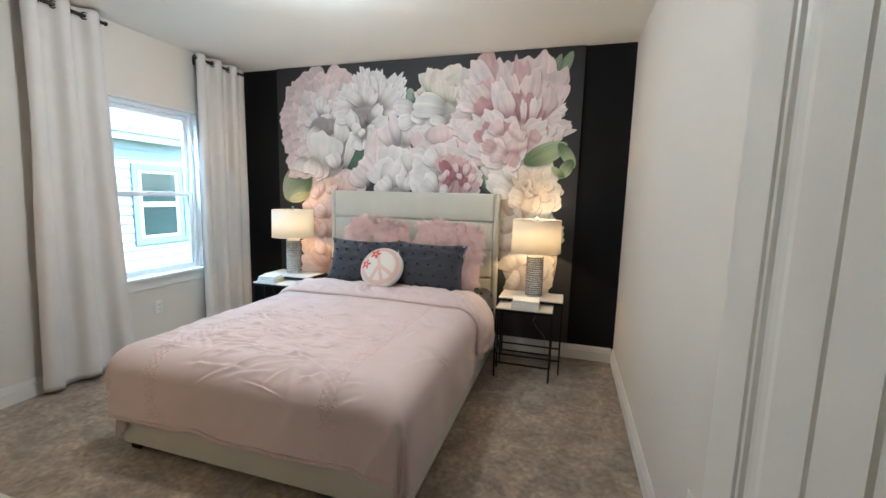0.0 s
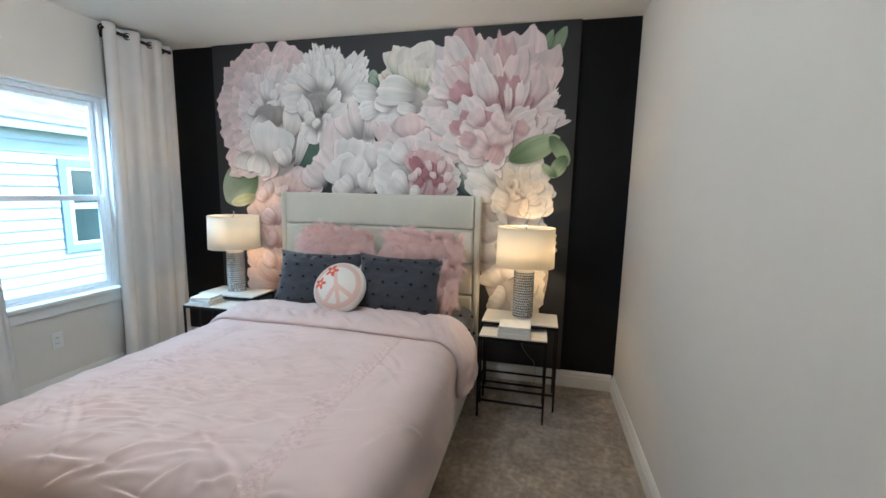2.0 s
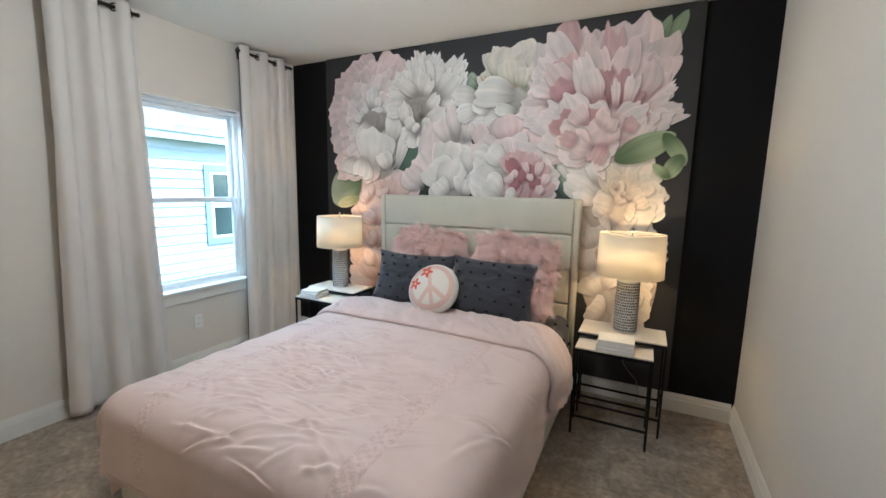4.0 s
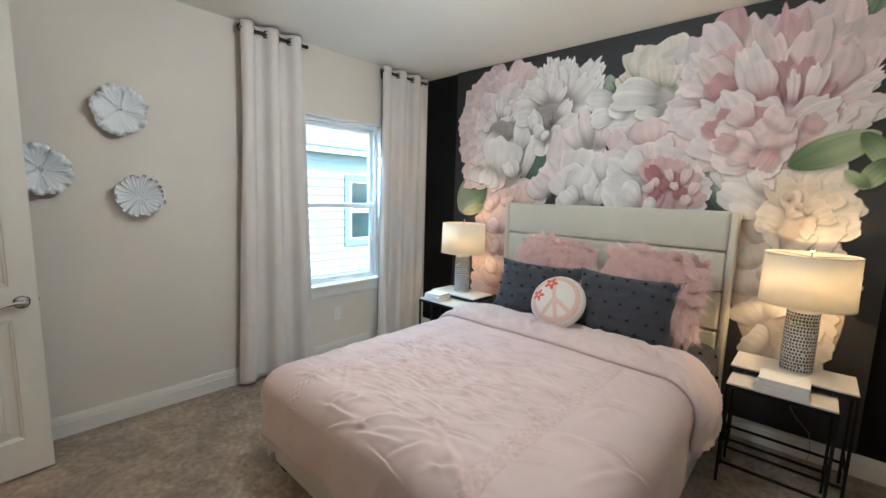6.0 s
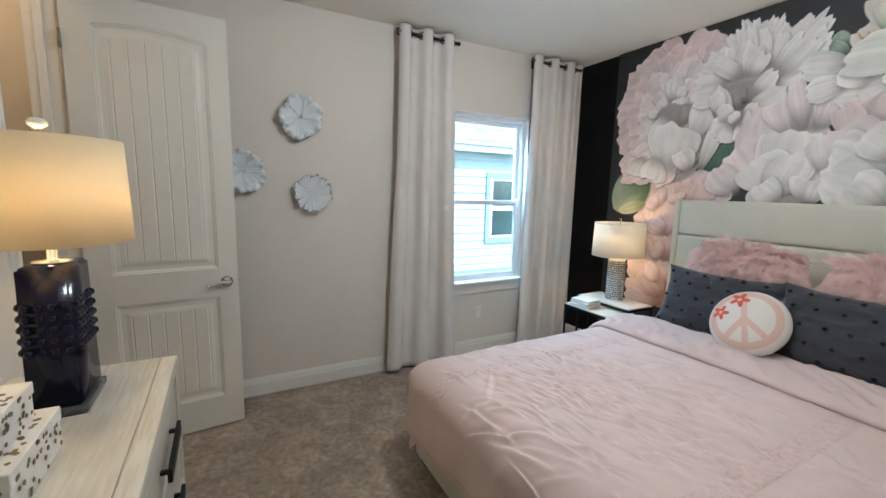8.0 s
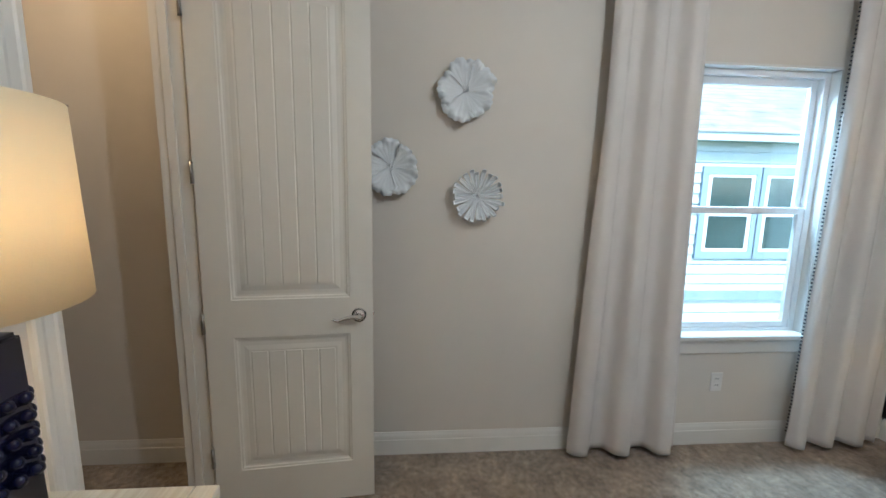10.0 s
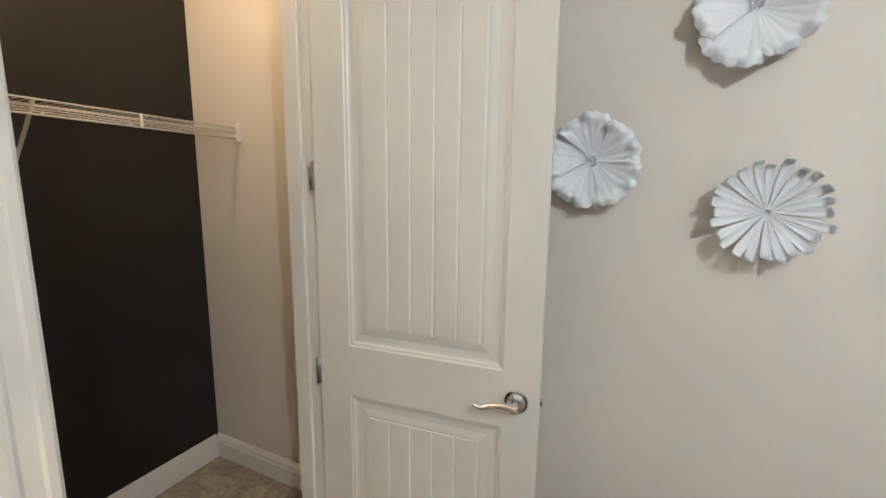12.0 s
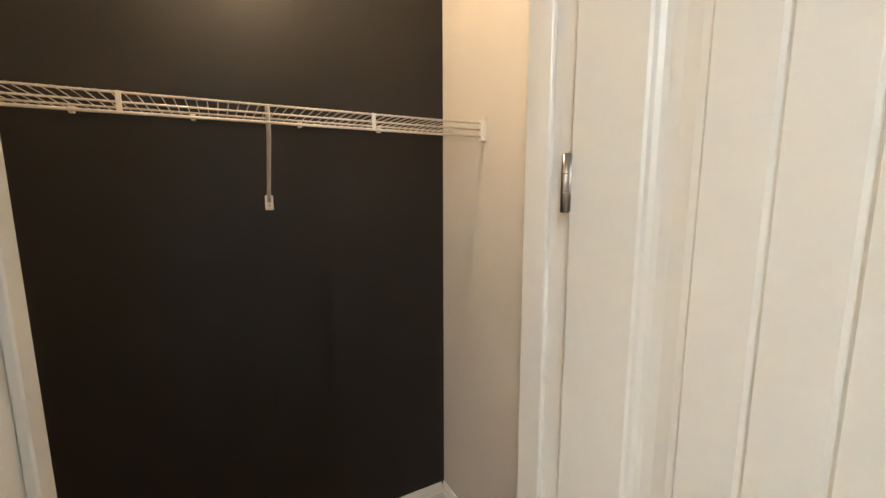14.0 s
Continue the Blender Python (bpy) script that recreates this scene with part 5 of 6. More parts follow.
# great pink tulip peony
fan(PNK, BLU, ((-0.40, 1.75, -0.40, 2.63, 0.351),), **UNDER)
fan(PNK, BLU, ((-0.52, 2.30, -0.63, 2.68, 0.055), (-0.48, 2.30, -0.50, 2.68, 0.067), (-0.43, 2.26, -0.43, 2.57, 0.058), (-0.31, 2.17, -0.40, 2.63, 0.074), (-0.22, 2.17, -0.17, 2.66, 0.136), (-0.18, 2.17, -0.07, 2.57, 0.111), (-0.16, 2.13, -0.03, 2.45, 0.099), (-0.16, 2.11, 0.00, 2.32, 0.079),), **FRILL)
fan(PK2, PNK, ((-0.61, 2.37, -0.69, 2.73, 0.082), (-0.29, 2.21, -0.34, 2.65, 0.053), (-0.15, 2.10, 0.00, 2.23, 0.063),), **FRILL)
fan(PNK, BL2, ((-0.14, 2.05, 0.07, 2.24, 0.031), (-0.12, 2.05, 0.05, 2.16, 0.055), (-0.12, 2.03, 0.13, 2.09, 0.051), (-0.14, 2.01, 0.06, 2.03, 0.055), (-0.57, 2.18, -0.81, 2.61, 0.104), (-0.59, 2.21, -0.84, 2.50, 0.079), (-0.61, 2.19, -0.84, 2.37, 0.070),), **FRILL)
fan(PNK, BL2, ((-0.69, 2.19, -0.91, 2.29, 0.080), (-0.73, 2.15, -0.96, 2.18, 0.063), (-0.67, 2.23, -0.84, 2.34, 0.057), (-0.70, 2.11, -0.92, 2.10, 0.054),), **FRILL)
fan(PK2, PNK, ((-0.58, 2.14, -0.68, 2.49, 0.073), (-0.28, 2.09, -0.34, 2.48, 0.074), (-0.39, 2.09, -0.48, 2.51, 0.075), (-0.21, 2.08, -0.20, 2.41, 0.073),), **FRILL)
fan(PK2, BLU, ((-0.38, 2.18, -0.44, 2.52, 0.058), (-0.21, 2.12, -0.11, 2.41, 0.080), (-0.27, 2.16, -0.24, 2.53, 0.061), (-0.61, 2.23, -0.74, 2.45, 0.061),), **FRILL)
fan(DP2, PK2, ((-0.30, 2.07, -0.38, 2.39, 0.045), (-0.25, 2.07, -0.25, 2.35, 0.049), (-0.60, 2.16, -0.69, 2.33, 0.057), (-0.33, 2.08, -0.45, 2.27, 0.042), (-0.22, 2.08, -0.15, 2.23, 0.040),), **FRILL)
fan(PK2, BL2, ((-0.39, 2.11, -0.56, 2.46, 0.059), (-0.41, 2.12, -0.47, 2.40, 0.050), (-0.23, 2.08, -0.18, 2.33, 0.032), (-0.28, 2.08, -0.30, 2.30, 0.021),), **FRILL)
fan(PNK, BL2, ((-0.47, 1.93, -0.83, 2.10, 0.088), (-0.51, 1.97, -0.63, 2.21, 0.078), (-0.26, 1.97, -0.16, 2.14, 0.061), (-0.19, 1.97, -0.04, 2.09, 0.056), (-0.43, 1.89, -0.79, 2.00, 0.096), (-0.39, 1.97, -0.47, 2.15, 0.085),), **FRILL)
fan(DPK, PK2, ((-0.51, 1.93, -0.68, 2.09, 0.065), (-0.38, 1.91, -0.49, 2.09, 0.085), (-0.25, 1.89, -0.28, 2.04, 0.062), (-0.18, 2.00, -0.09, 2.09, 0.036),), **FRILL)
fan(PK2, BL2, ((-0.43, 1.85, -0.66, 1.90, 0.104), (-0.37, 1.81, -0.59, 1.85, 0.095), (-0.35, 1.79, -0.42, 1.74, 0.085), (-0.29, 1.85, -0.16, 1.94, 0.107), (-0.31, 1.89, -0.06, 2.04, 0.081), (-0.36, 1.84, -0.28, 1.79, 0.076),), **FRILL)
fan(PNK, BLU, ((-0.46, 1.83, -0.62, 1.98, 0.065), (-0.37, 1.85, -0.49, 2.02, 0.085), (-0.31, 1.84, -0.34, 1.99, 0.071), (-0.40, 1.84, -0.56, 1.91, 0.069), (-0.39, 1.98, -0.31, 2.08, 0.063), (-0.47, 2.00, -0.57, 2.13, 0.052),), **FRILL)
fan(PK2, PNK, ((-0.33, 1.90, -0.41, 1.75, 0.042), (-0.51, 1.87, -0.64, 1.94, 0.039), (-0.22, 1.94, -0.16, 2.04, 0.037),), **FRILL)
# curled leaf in front
fan(GR5, LGN, ((-0.26, 1.75, 0.09, 1.94, 0.084), (0.03, 1.94, 0.17, 1.72, 0.047), (0.16, 1.79, 0.04, 1.64, 0.051), (0.09, 1.64, -0.02, 1.74, 0.028),), **LEAF)

mural = thing("wall_mural", -1.34, 4.0, 1.4, "two-panel wallpaper mural of large pink and white peonies on black", "mural")
ks = int(np.searchsorted(gx, SEAM))
for i0, i1 in ((0, ks + 1), (ks, len(gx))):
    xx = GX[:, i0:i1].copy()
    if i0:
        xx[:, 0] += 0.0001
    part("panel_board", boxes((xx[0, 0], xx[0, -1], MY + 0.001, N, MZ0, MZ1)), M["black"], mural, "dark edge of the mounted panel")
    P3 = np.stack([xx, np.full_like(xx, MY), GZ[:, i0:i1]], -1)
    grid("printed_panel", P3[::1, :, :], M["mural"], mural, smooth=False, colors=ART[:, i0:i1])


# ---- curtains ----
RX, RZ = W + 0.095, 2.672


def curtain(y0t, y1t, y0b, y1b, waves, seed, trim_low, label):
    """A grommet curtain hung on the rod; trim_low: whether the beaded edge is its lower-y side."""
    root = thing("curtain", RX, (y0t + y1t) / 2, 1.3, label, "curtain", "curtains at the window")
    s = np.linspace(0, 1, 60 * waves + 1)
    h = np.linspace(0, 1, 70)
    Sx, Hh = np.meshgrid(s, h)
    z = 2.722 - Hh * (2.722 - 0.028)
    lo = y0t + (y0b - y0t) * Hh ** 1.6
    hi = y1t + (y1b - y1t) * Hh ** 1.6
    warp = 0.05 * (fbm(Sx * 3 + seed, Hh * 1.6 + seed * 2, 2) - 0.5) * sstep(0.05, 0.5, Hh)
    ph = 2 * np.pi * waves * (Sx + warp)
    amp = 0.038 + 0.010 * Hh + 0.02 * (fbm(Sx * 4 + seed * 5, Hh * 2, 2) - 0.5) * sstep(0.1, 0.6, Hh)
    x = RX + amp * np.tanh(1.5 * np.sin(ph)) / 0.905 
    y = lo + (hi - lo) * (Sx + warp * 0.6) 
    crease = 1 - np.abs(2 * vnoise(Sx * 8 + seed, Hh * 7 + seed) - 1)
    x = x + 0.006 * (crease ** 2 - 0.3) * sstep(0.55, 0.95, Hh)
    z = z + 0.014 * (np.sin(ph + 0.5) * 0.5) * sstep(0.93, 1.0, Hh)
    if not trim_low:
        curl = sstep(0.91, 1.0, Sx)
        x, y = x - 0.070 * curl, y - 0.052 * curl
    P3 = np.stack([x, y, z], -1)
    cloth = grid("cloth", P3, M["curtain"], root)
    sd = cloth.modifiers.new("thick", "SOLIDIFY")
    sd.thickness = 0.0022
    # rings where the cloth crosses the rod
    for k in range(2 * waves):
        u = (k + 0.0) / (2 * waves)
        if k == 0:
            u = 0.004
        c = (RX, y0t + (y1t - y0t) * u, RZ)
        sg = 1 if k % 2 == 0 else -1
        bm = bmesh.new()
        R0, r0, n1, n2 = 0.0235, 0.0058, 22, 8
        vs = [[bm.verts.new(((R0 + r0 * math.cos(2 * math.pi * j / n2)) * math.cos(2 * math.pi * i / n1), (R0 + r0 * math.cos(2 * math.pi * j / n2)) * math.sin(2 * math.pi * i / n1), r0 * math.sin(2 * math.pi * j / n2))) for j in range(n2)] for i in range(n1)]
        for i in range(n1):
            for j in range(n2):
                bm.faces.new((vs[i][j], vs[(i + 1) % n1][j], vs[(i + 1) % n1][(j + 1) % n2], vs[i][(j + 1) % n2]))
        mm = pose(*c, 90, 0, 0) @ pose(0, 0, 0, 0, sg * 38, 0)
        bmesh.ops.transform(bm, matrix=mm, verts=bm.verts)
        bmesh.ops.recalc_face_normals(bm, faces=bm.faces)
        part("grommet", bm, M["bronze"], root, "dark bronze grommet ring", True)
    # beads
    col = 0 if trim_low else -1
    bm = bmesh.new()
    edge = P3[:, col]
    length = np.linspace(0.10, 2.60, 118)
    for d in length:
        zz = 2.722 - d
        i = int(np.argmin(np.abs(edge[:, 2] - zz)))
        bmesh.ops.create_icosphere(bm, subdivisions=1, radius=0.0062, matrix=Matrix.Translation((edge[i, 0], edge[i, 1] + (-0.007 if trim_low else 0.007), zz)))
    tr = part("bead_trim", bm, M["sham"], root, "dark beaded trim down the curtain's edge", True)
    tr["kind"] = "stuff"


curtain(2.050, 2.605, 1.965, 2.690, 3, 2, False, "heavy off-white linen grommet curtain reaching the carpet")
curtain(3.335, 3.915, 3.300, 3.870, 3, 6, True, "off-white linen grommet curtain beside the black wall")
for ya, yb, yw in ((2.062, 2.555, 2.045), (3.345, 3.900, 3.930)):
    rod = thing("curtain_rod", RX, (ya + yb) / 2, RZ, "short dark bronze curtain rod holding one curtain", "curtain rod", "short curtain rods")
    part("rod", cyl(bmesh.new(), (RX, ya, RZ), (RX, yb, RZ), 0.0125, None, 20), M["bronze"], rod, "", True)
    for y, s in ((ya, -1), (yb, 1)):
        part("finial", cyl(bmesh.new(), (RX, y, RZ), (RX, y + s * 0.012, RZ), 0.016, 0.014, 20), M["bronze"], rod, "", True)
    for y in (ya + 0.05, yb - 0.05):
        part("bracket", boxes((W, W + 0.006, y - 0.012, y + 0.012, RZ - 0.04, RZ + 0.03), (W + 0.006, RX, y - 0.006, y + 0.006, RZ - 0.024, RZ - 0.013), bevel=0.002), M["bronze"], rod)


# ---- ceramic flowers on the wall ----
def ceramic_flower(y, z, r, petals, ruffle, seed, kind, label):
    root = thing("wall_flower", W, y, z, label, "wall decoration", "ceramic flowers on the wall")
    rng = np.random.RandomState(seed)
    if kind == "broad":
        for i in range(petals):
            th0 = 2 * math.pi * (i + 0.20 * rng.rand()) / petals + 0.4
            u = np.linspace(0.03, 1, 26)
            v = np.linspace(-1, 1, 41)
            U, V = np.meshgrid(u, v, indexing="ij")
            half = math.pi / petals * 1.22
            an = th0 + V * half * (0.80 + 0.20 * U)
            q0, q1, q2 = rng.rand(3) * 6.28
            wav = 0.6 * np.sin(V * 5.5 + q0) + 0.4 * np.sin(V * 12 + q1)
            ln = r * (0.93 + 0.12 * rng.rand()) * (1 - 0.16 * np.abs(V) ** 3 + 0.035 * wav + 0.02 * np.sin(V * 21 + q2))
            rr = U * ln
            lip = sstep(0.70, 1.0, U)
            lift = 0.026 + 0.046 * U ** 1.5 + ruffle * lip * wav - 0.016 * sstep(0.86, 1.0, U) + 0.007 * V * U + 0.003 * np.sin(V * 2.2 + q2) * U
            P3 = np.stack([W + lift, y + rr * np.cos(an), z + rr * np.sin(an)], -1)
            p = grid("petal", P3, M["matte_ceramic"], root)
            m = p.modifiers.new("thick", "SOLIDIFY")
            m.thickness = 0.004
        bm = bmesh.new()
        for k in range(9):
            a = rng.rand() * 6.28
            d = 0.012 * rng.rand()
            sweep(bm, [(W + 0.02, y + d * math.cos(a), z + d * math.sin(a)), (W + 0.045, y + 1.8 * d * math.cos(a), z + 1.8 * d * math.sin(a) + 0.003), (W + 0.058, y + 2.2 * d * math.cos(a), z + 2.2 * d * math.sin(a) + 0.012)], [0.003, 0.0022, 0.003], 6)
        part("stamens", bm, M["matte_ceramic"], root, "", True)
    else:
        for i in range(petals):
            th0 = 2 * math.pi * (i + 0.22 * rng.rand()) / petals
            ln = r * (0.90 + 0.16 * rng.rand())
            u = np.linspace(0, 1, 22)
            v = np.linspace(-1, 1, 7)
            U, V = np.meshgrid(u, v, indexing="ij")
            wd = (0.0105 + 0.004 * U) * np.sqrt(np.clip(1.03 - U ** 10, 0, 1)) * (0.85 + 0.3 * rng.rand())
            curl = sstep(0.84, 1.0, U)
            rr = 0.06 * r + U * (ln - 0.06 * r) - 0.012 * curl ** 2
            wd = np.minimum(wd, 1.03 * math.pi / petals * rr)
            cx, cz = -math.sin(th0), math.cos(th0)
            lift = 0.036 + 0.024 * U ** 1.6 + 0.004 * V ** 2 + (0.016 + 0.014 * rng.rand()) * curl + 0.006 * (rng.rand() - 0.5) * U
            sway = 0.010 * (rng.rand() - 0.5) * U ** 2
            P3 = np.stack([W + lift, y + rr * math.cos(th0) + (V * wd + sway) * cx, z + rr * math.sin(th0) + (V * wd + sway) * cz], -1)
            p = grid("petal", P3, M["matte_ceramic"], root)
            m = p.modifiers.new("thick", "SOLIDIFY")
            m.thickness = 0.0045
        part("heart", lathe([(0, 0.004), (0.06 * r, 0.003), (0.12 * r, 0.0), (0.30 * r, -0.004), (0.30 * r, -0.008), (0, -0.008)], 40), M["matte_ceramic"], root, "", True).matrix_basis = pose(0.037, 0, 0, 0, 90, 0)
    part("back_plate", cyl(bmesh.new(), (W, y, z), (W + 0.030, y, z), 0.045, 0.04, 24), M["matte_ceramic"], root)


ceramic_flower(1.340, 1.992, 0.150, 5, 0.019, 4, "broad", "pale blue-white ceramic peony with ruffled petals hung on the wall")
ceramic_flower(0.965, 1.612, 0.142, 5, 0.018, 9, "broad", "pale ceramic hibiscus bloom hung partly behind the open door")
ceramic_flower(1.413, 1.468, 0.146, 24, 0.0, 6, "fine", "pale ceramic chrysanthemum with many narrow curled petals on the wall")


# ---- bedside lamps ----
def bedside_lamp(x, y, z, seed):
    root = thing("table_lamp", x, y, z, "lit table lamp with white drum shade and dashed ceramic base", "lamp", "bedside lamps")
    prof = [(0, z), (0.066, z), (0.069, z + 0.006), (0.072, z + 0.10), (0.071, z + 0.25), (0.068, z + 0.345), (0.060, z + 0.362), (0.030, z + 0.366), (0, z + 0.366)]
    body = part("base", lathe(prof, 48, x, y), M["ceramic"], root, "white ceramic column", True)
    rng = np.random.RandomState(seed)
    vs, fs = [], []
    zz = z + 0.014
    row = 0
    while zz < z + 0.338:
        hgt = 0.0115 if row % 3 else 0.0135
        n = 32
        off = rng.rand()
        for i in range(n):
            if rng.rand() < 0.03:
                continue
            a0 = 2 * math.pi * (i + off) / n
            a1 = a0 + 2 * math.pi / n * (0.54 + 0.18 * rng.rand())
            rr = 0.0728
            jz = (rng.rand() - 0.5) * 0.0012
            k = len(vs)
            for a_, z_ in ((a0, zz + jz), ((a0 + a1) / 2, zz + jz), (a1, zz + jz), (a1, zz + hgt + jz), ((a0 + a1) / 2, zz + hgt + jz), (a0, zz + hgt + jz)):
                vs.append((x + rr * math.cos(a_), y + rr * math.sin(a_), z_))
            fs += [(k, k + 1, k + 4, k + 5), (k + 1, k + 2, k + 3, k + 4)]
        zz += hgt + 0.0062
        row += 1
    me = bpy.data.meshes.new("dash_pattern")
    me.from_pydata(vs, [], fs)
    d = link("dash_pattern", me, M["dash"], body, "rows of dark slate glaze dashes")
    d["kind"] = "stuff"
    shade = part("shade", lathe([(0.206, z + 0.378), (0.200, z + 0.655), (0.1985, z + 0.655), (0.2045, z + 0.378)], 64, x, y, closed=True), M["shade"], root, "white linen drum shade", True)
    for r_, z_ in ((0.2065, z + 0.378), (0.2005, z + 0.649)):
        part("shade_rim", lathe([(r_ - 0.003, z_), (r_, z_), (r_ - 0.0003, z_ + 0.006), (r_ - 0.003, z_ + 0.006)], 64, x, y, closed=True), M["shade"], shade, "", True)
    bm = cyl(bmesh.new(), (x, y, z + 0.366), (x, y, z + 0.675), 0.004, None, 10)
    for k in range(3):
        a_ = 2 * math.pi * k / 3 + 0.4
        cyl(bm, (x, y, z + 0.640), (x + 0.198 * math.cos(a_), y + 0.198 * math.sin(a_), z + 0.648), 0.0016, None, 6)
    part("harp", bm, M["nickel"], root)
    part("finial", boxes((x - 0.009, x + 0.009, y - 0.006, y + 0.006, z + 0.668, z + 0.694), bevel=0.002), M["chrome"], root, "small chrome finial")


TT, TL = 0.622, 0.578
bedside_lamp(-0.10, 3.74, TT, 1)
bedside_lamp(-2.55, 3.76, TT, 2)


# ---- nesting side tables ----
def side_table(x0, x1, y0, y1, h, label):
    root = thing("side_table", (x0 + x1) / 2, (y0 + y1) / 2, 0, label, "side table", "nesting bedside tables")
    part("tabletop", boxes((x0 + 0.004, x1 - 0.004, y0 + 0.004, y1 - 0.004, h - 0.010, h), bevel=0.0015), M["maple"], root, "pale cream table top")
    part("top_frame", boxes((x0, x1, y0, y0 + 0.016, h - 0.030, h - 0.0105), (x0, x1, y1 - 0.016, y1, h - 0.030, h - 0.0105), (x0, x0 + 0.016, y0 + 0.016, y1 - 0.016, h - 0.030, h - 0.0105), (x1 - 0.016, x1, y0 + 0.016, y1 - 0.016, h - 0.030, h - 0.0105)), M["iron"], root, "black iron rim")
    for x, sx in ((x0, 1), (x1, -1)):
        for y, sy in ((y0, 1), (y1, -1)):
            part("leg", boxes((x if sx > 0 else x - 0.014, x + 0.014 if sx > 0 else x, y if sy > 0 else y - 0.014, y + 0.014 if sy > 0 else y, 0, h - 0.030), bevel=0.0015), M["iron"], root)
    for y in (y0, y1 - 0.012):
        part("stretcher", boxes((x0 + 0.014, x1 - 0.014, y, y + 0.012, 0.115, 0.127)), M["iron"], root)
    for x in (x0, x1 - 0.012):
        part("stretcher", boxes((x, x + 0.012, y0 + 0.014, y1 - 0.014, 0.175, 0.187)), M["iron"], root)


side_table(-0.378, 0.152, 3.575, 3.875, TT, "black iron side table with pale top carrying a lit lamp")
side_table(-0.368, 0.080, 3.390, 3.690, TL, "lower black iron side table nested under its twin, holding books")
side_table(-2.802, -2.272, 3.595, 3.885, TT, "black iron side table with pale top in the corner")
side_table(-2.760, -2.300, 3.400, 3.700, TL, "lower black iron nesting table holding white books")


def book(x0, x1, y0, y1, z0, h, yaw, label, cover):
    cx, cy = (x0 + x1) / 2, (y0 + y1) / 2
    root = thing("book", cx, cy, z0, label, "book", "white bedside books")
    m = pose(cx, cy, z0, 0, 0, yaw)
    a, b = (x1 - x0) / 2, (y1 - y0) / 2
    t = 0.0028
    for nm, r in (("cover", (-a, a, -b, b, 0, t)), ("cover", (-a, a, -b, b, h - t, h)), ("spine", (-a, a, -b, -b + t, t, h - t))):
        part(nm, box(bmesh.new(), *r, bevel=0.0008, m=m), cover, root)
    part("pages", box(bmesh.new(), -a + 0.004, a - 0.004, -b + t, b - 0.004, t, h - t, m=m), M["page"], root, "cream page block")


for i, yw in enumerate((1, -1.5, 2)):
    book(-0.245 + 0.004 * i, -0.028 - 0.003 * i, 3.395, 3.560, TL + 0.024 * i, 0.0235, yw, "white hardcover book in a stack on the low table", M["paper"])
for i, (yw, w_) in enumerate(((3, 0.20), (-4, 0.19), (8, 0.17))):
    book(-2.71 + 0.01 * i, -2.71 + 0.01 * i + w_, 3.405, 3.56, TL + 0.022 * i, 0.0215, yw, "white hardcover book stacked beside the corner lamp", M["paper"])

cord = thing("lamp_cord", -0.08, 3.9, 0.4, "thin pale lamp cord hanging behind the side table", "cord")
part("wire", sweep(bmesh.new(), [(-0.09, 3.885, 0.60), (-0.085, 3.90, 0.5), (-0.07, 3.905, 0.42), (-0.10, 3.91, 0.34), (-0.06, 3.93, 0.27), (0.0, 3.95, 0.20), (0.02, 3.96, 0.08), (0.0, 3.95, 0.003)], [0.0025] * 8, 6), M["nickel"], cord, "", True)

# ---- dresser ----
DX0, DX1, DY0, DY1, DZ = -2.035, -0.535, 0.190, 0.655, 0.865
dr = thing("dresser", (DX0 + DX1) / 2, (DY0 + DY1) / 2, 0, "whitewashed wooden dresser with dark bar handles", "dresser")
part("top_board", boxes((DX0, DX1, DY0, DY1 - 0.052, DZ - 0.028, DZ), bevel=0.002), M["whitewash"], dr)
part("top_edge", boxes((DX0, DX1, DY1 - 0.050, DY1, DZ - 0.028, DZ), bevel=0.002), M["whitewash"], dr)
for x0, x1 in ((DX0, DX0 + 0.028), (DX1 - 0.028, DX1)):
    part("side_panel", boxes((x0, x1, DY0, DY1 - 0.002, 0.10, DZ - 0.028), bevel=0.002), M["whitewash"], dr)
part("back_panel", boxes((DX0 + 0.028, DX1 - 0.028, DY0, DY0 + 0.01, 0.10, DZ - 0.028)), M["whitewash"], dr)
part("bottom_board", boxes((DX0 + 0.028, DX1 - 0.028, DY0 + 0.01, DY1 - 0.004, 0.10, 0.125)), M["whitewash"], dr)
mid = (DX0 + DX1) / 2
part("divider", boxes((mid - 0.012, mid + 0.012, DY0 + 0.01, DY1 - 0.004, 0.125, DZ - 0.028)), M["whitewash"], dr)
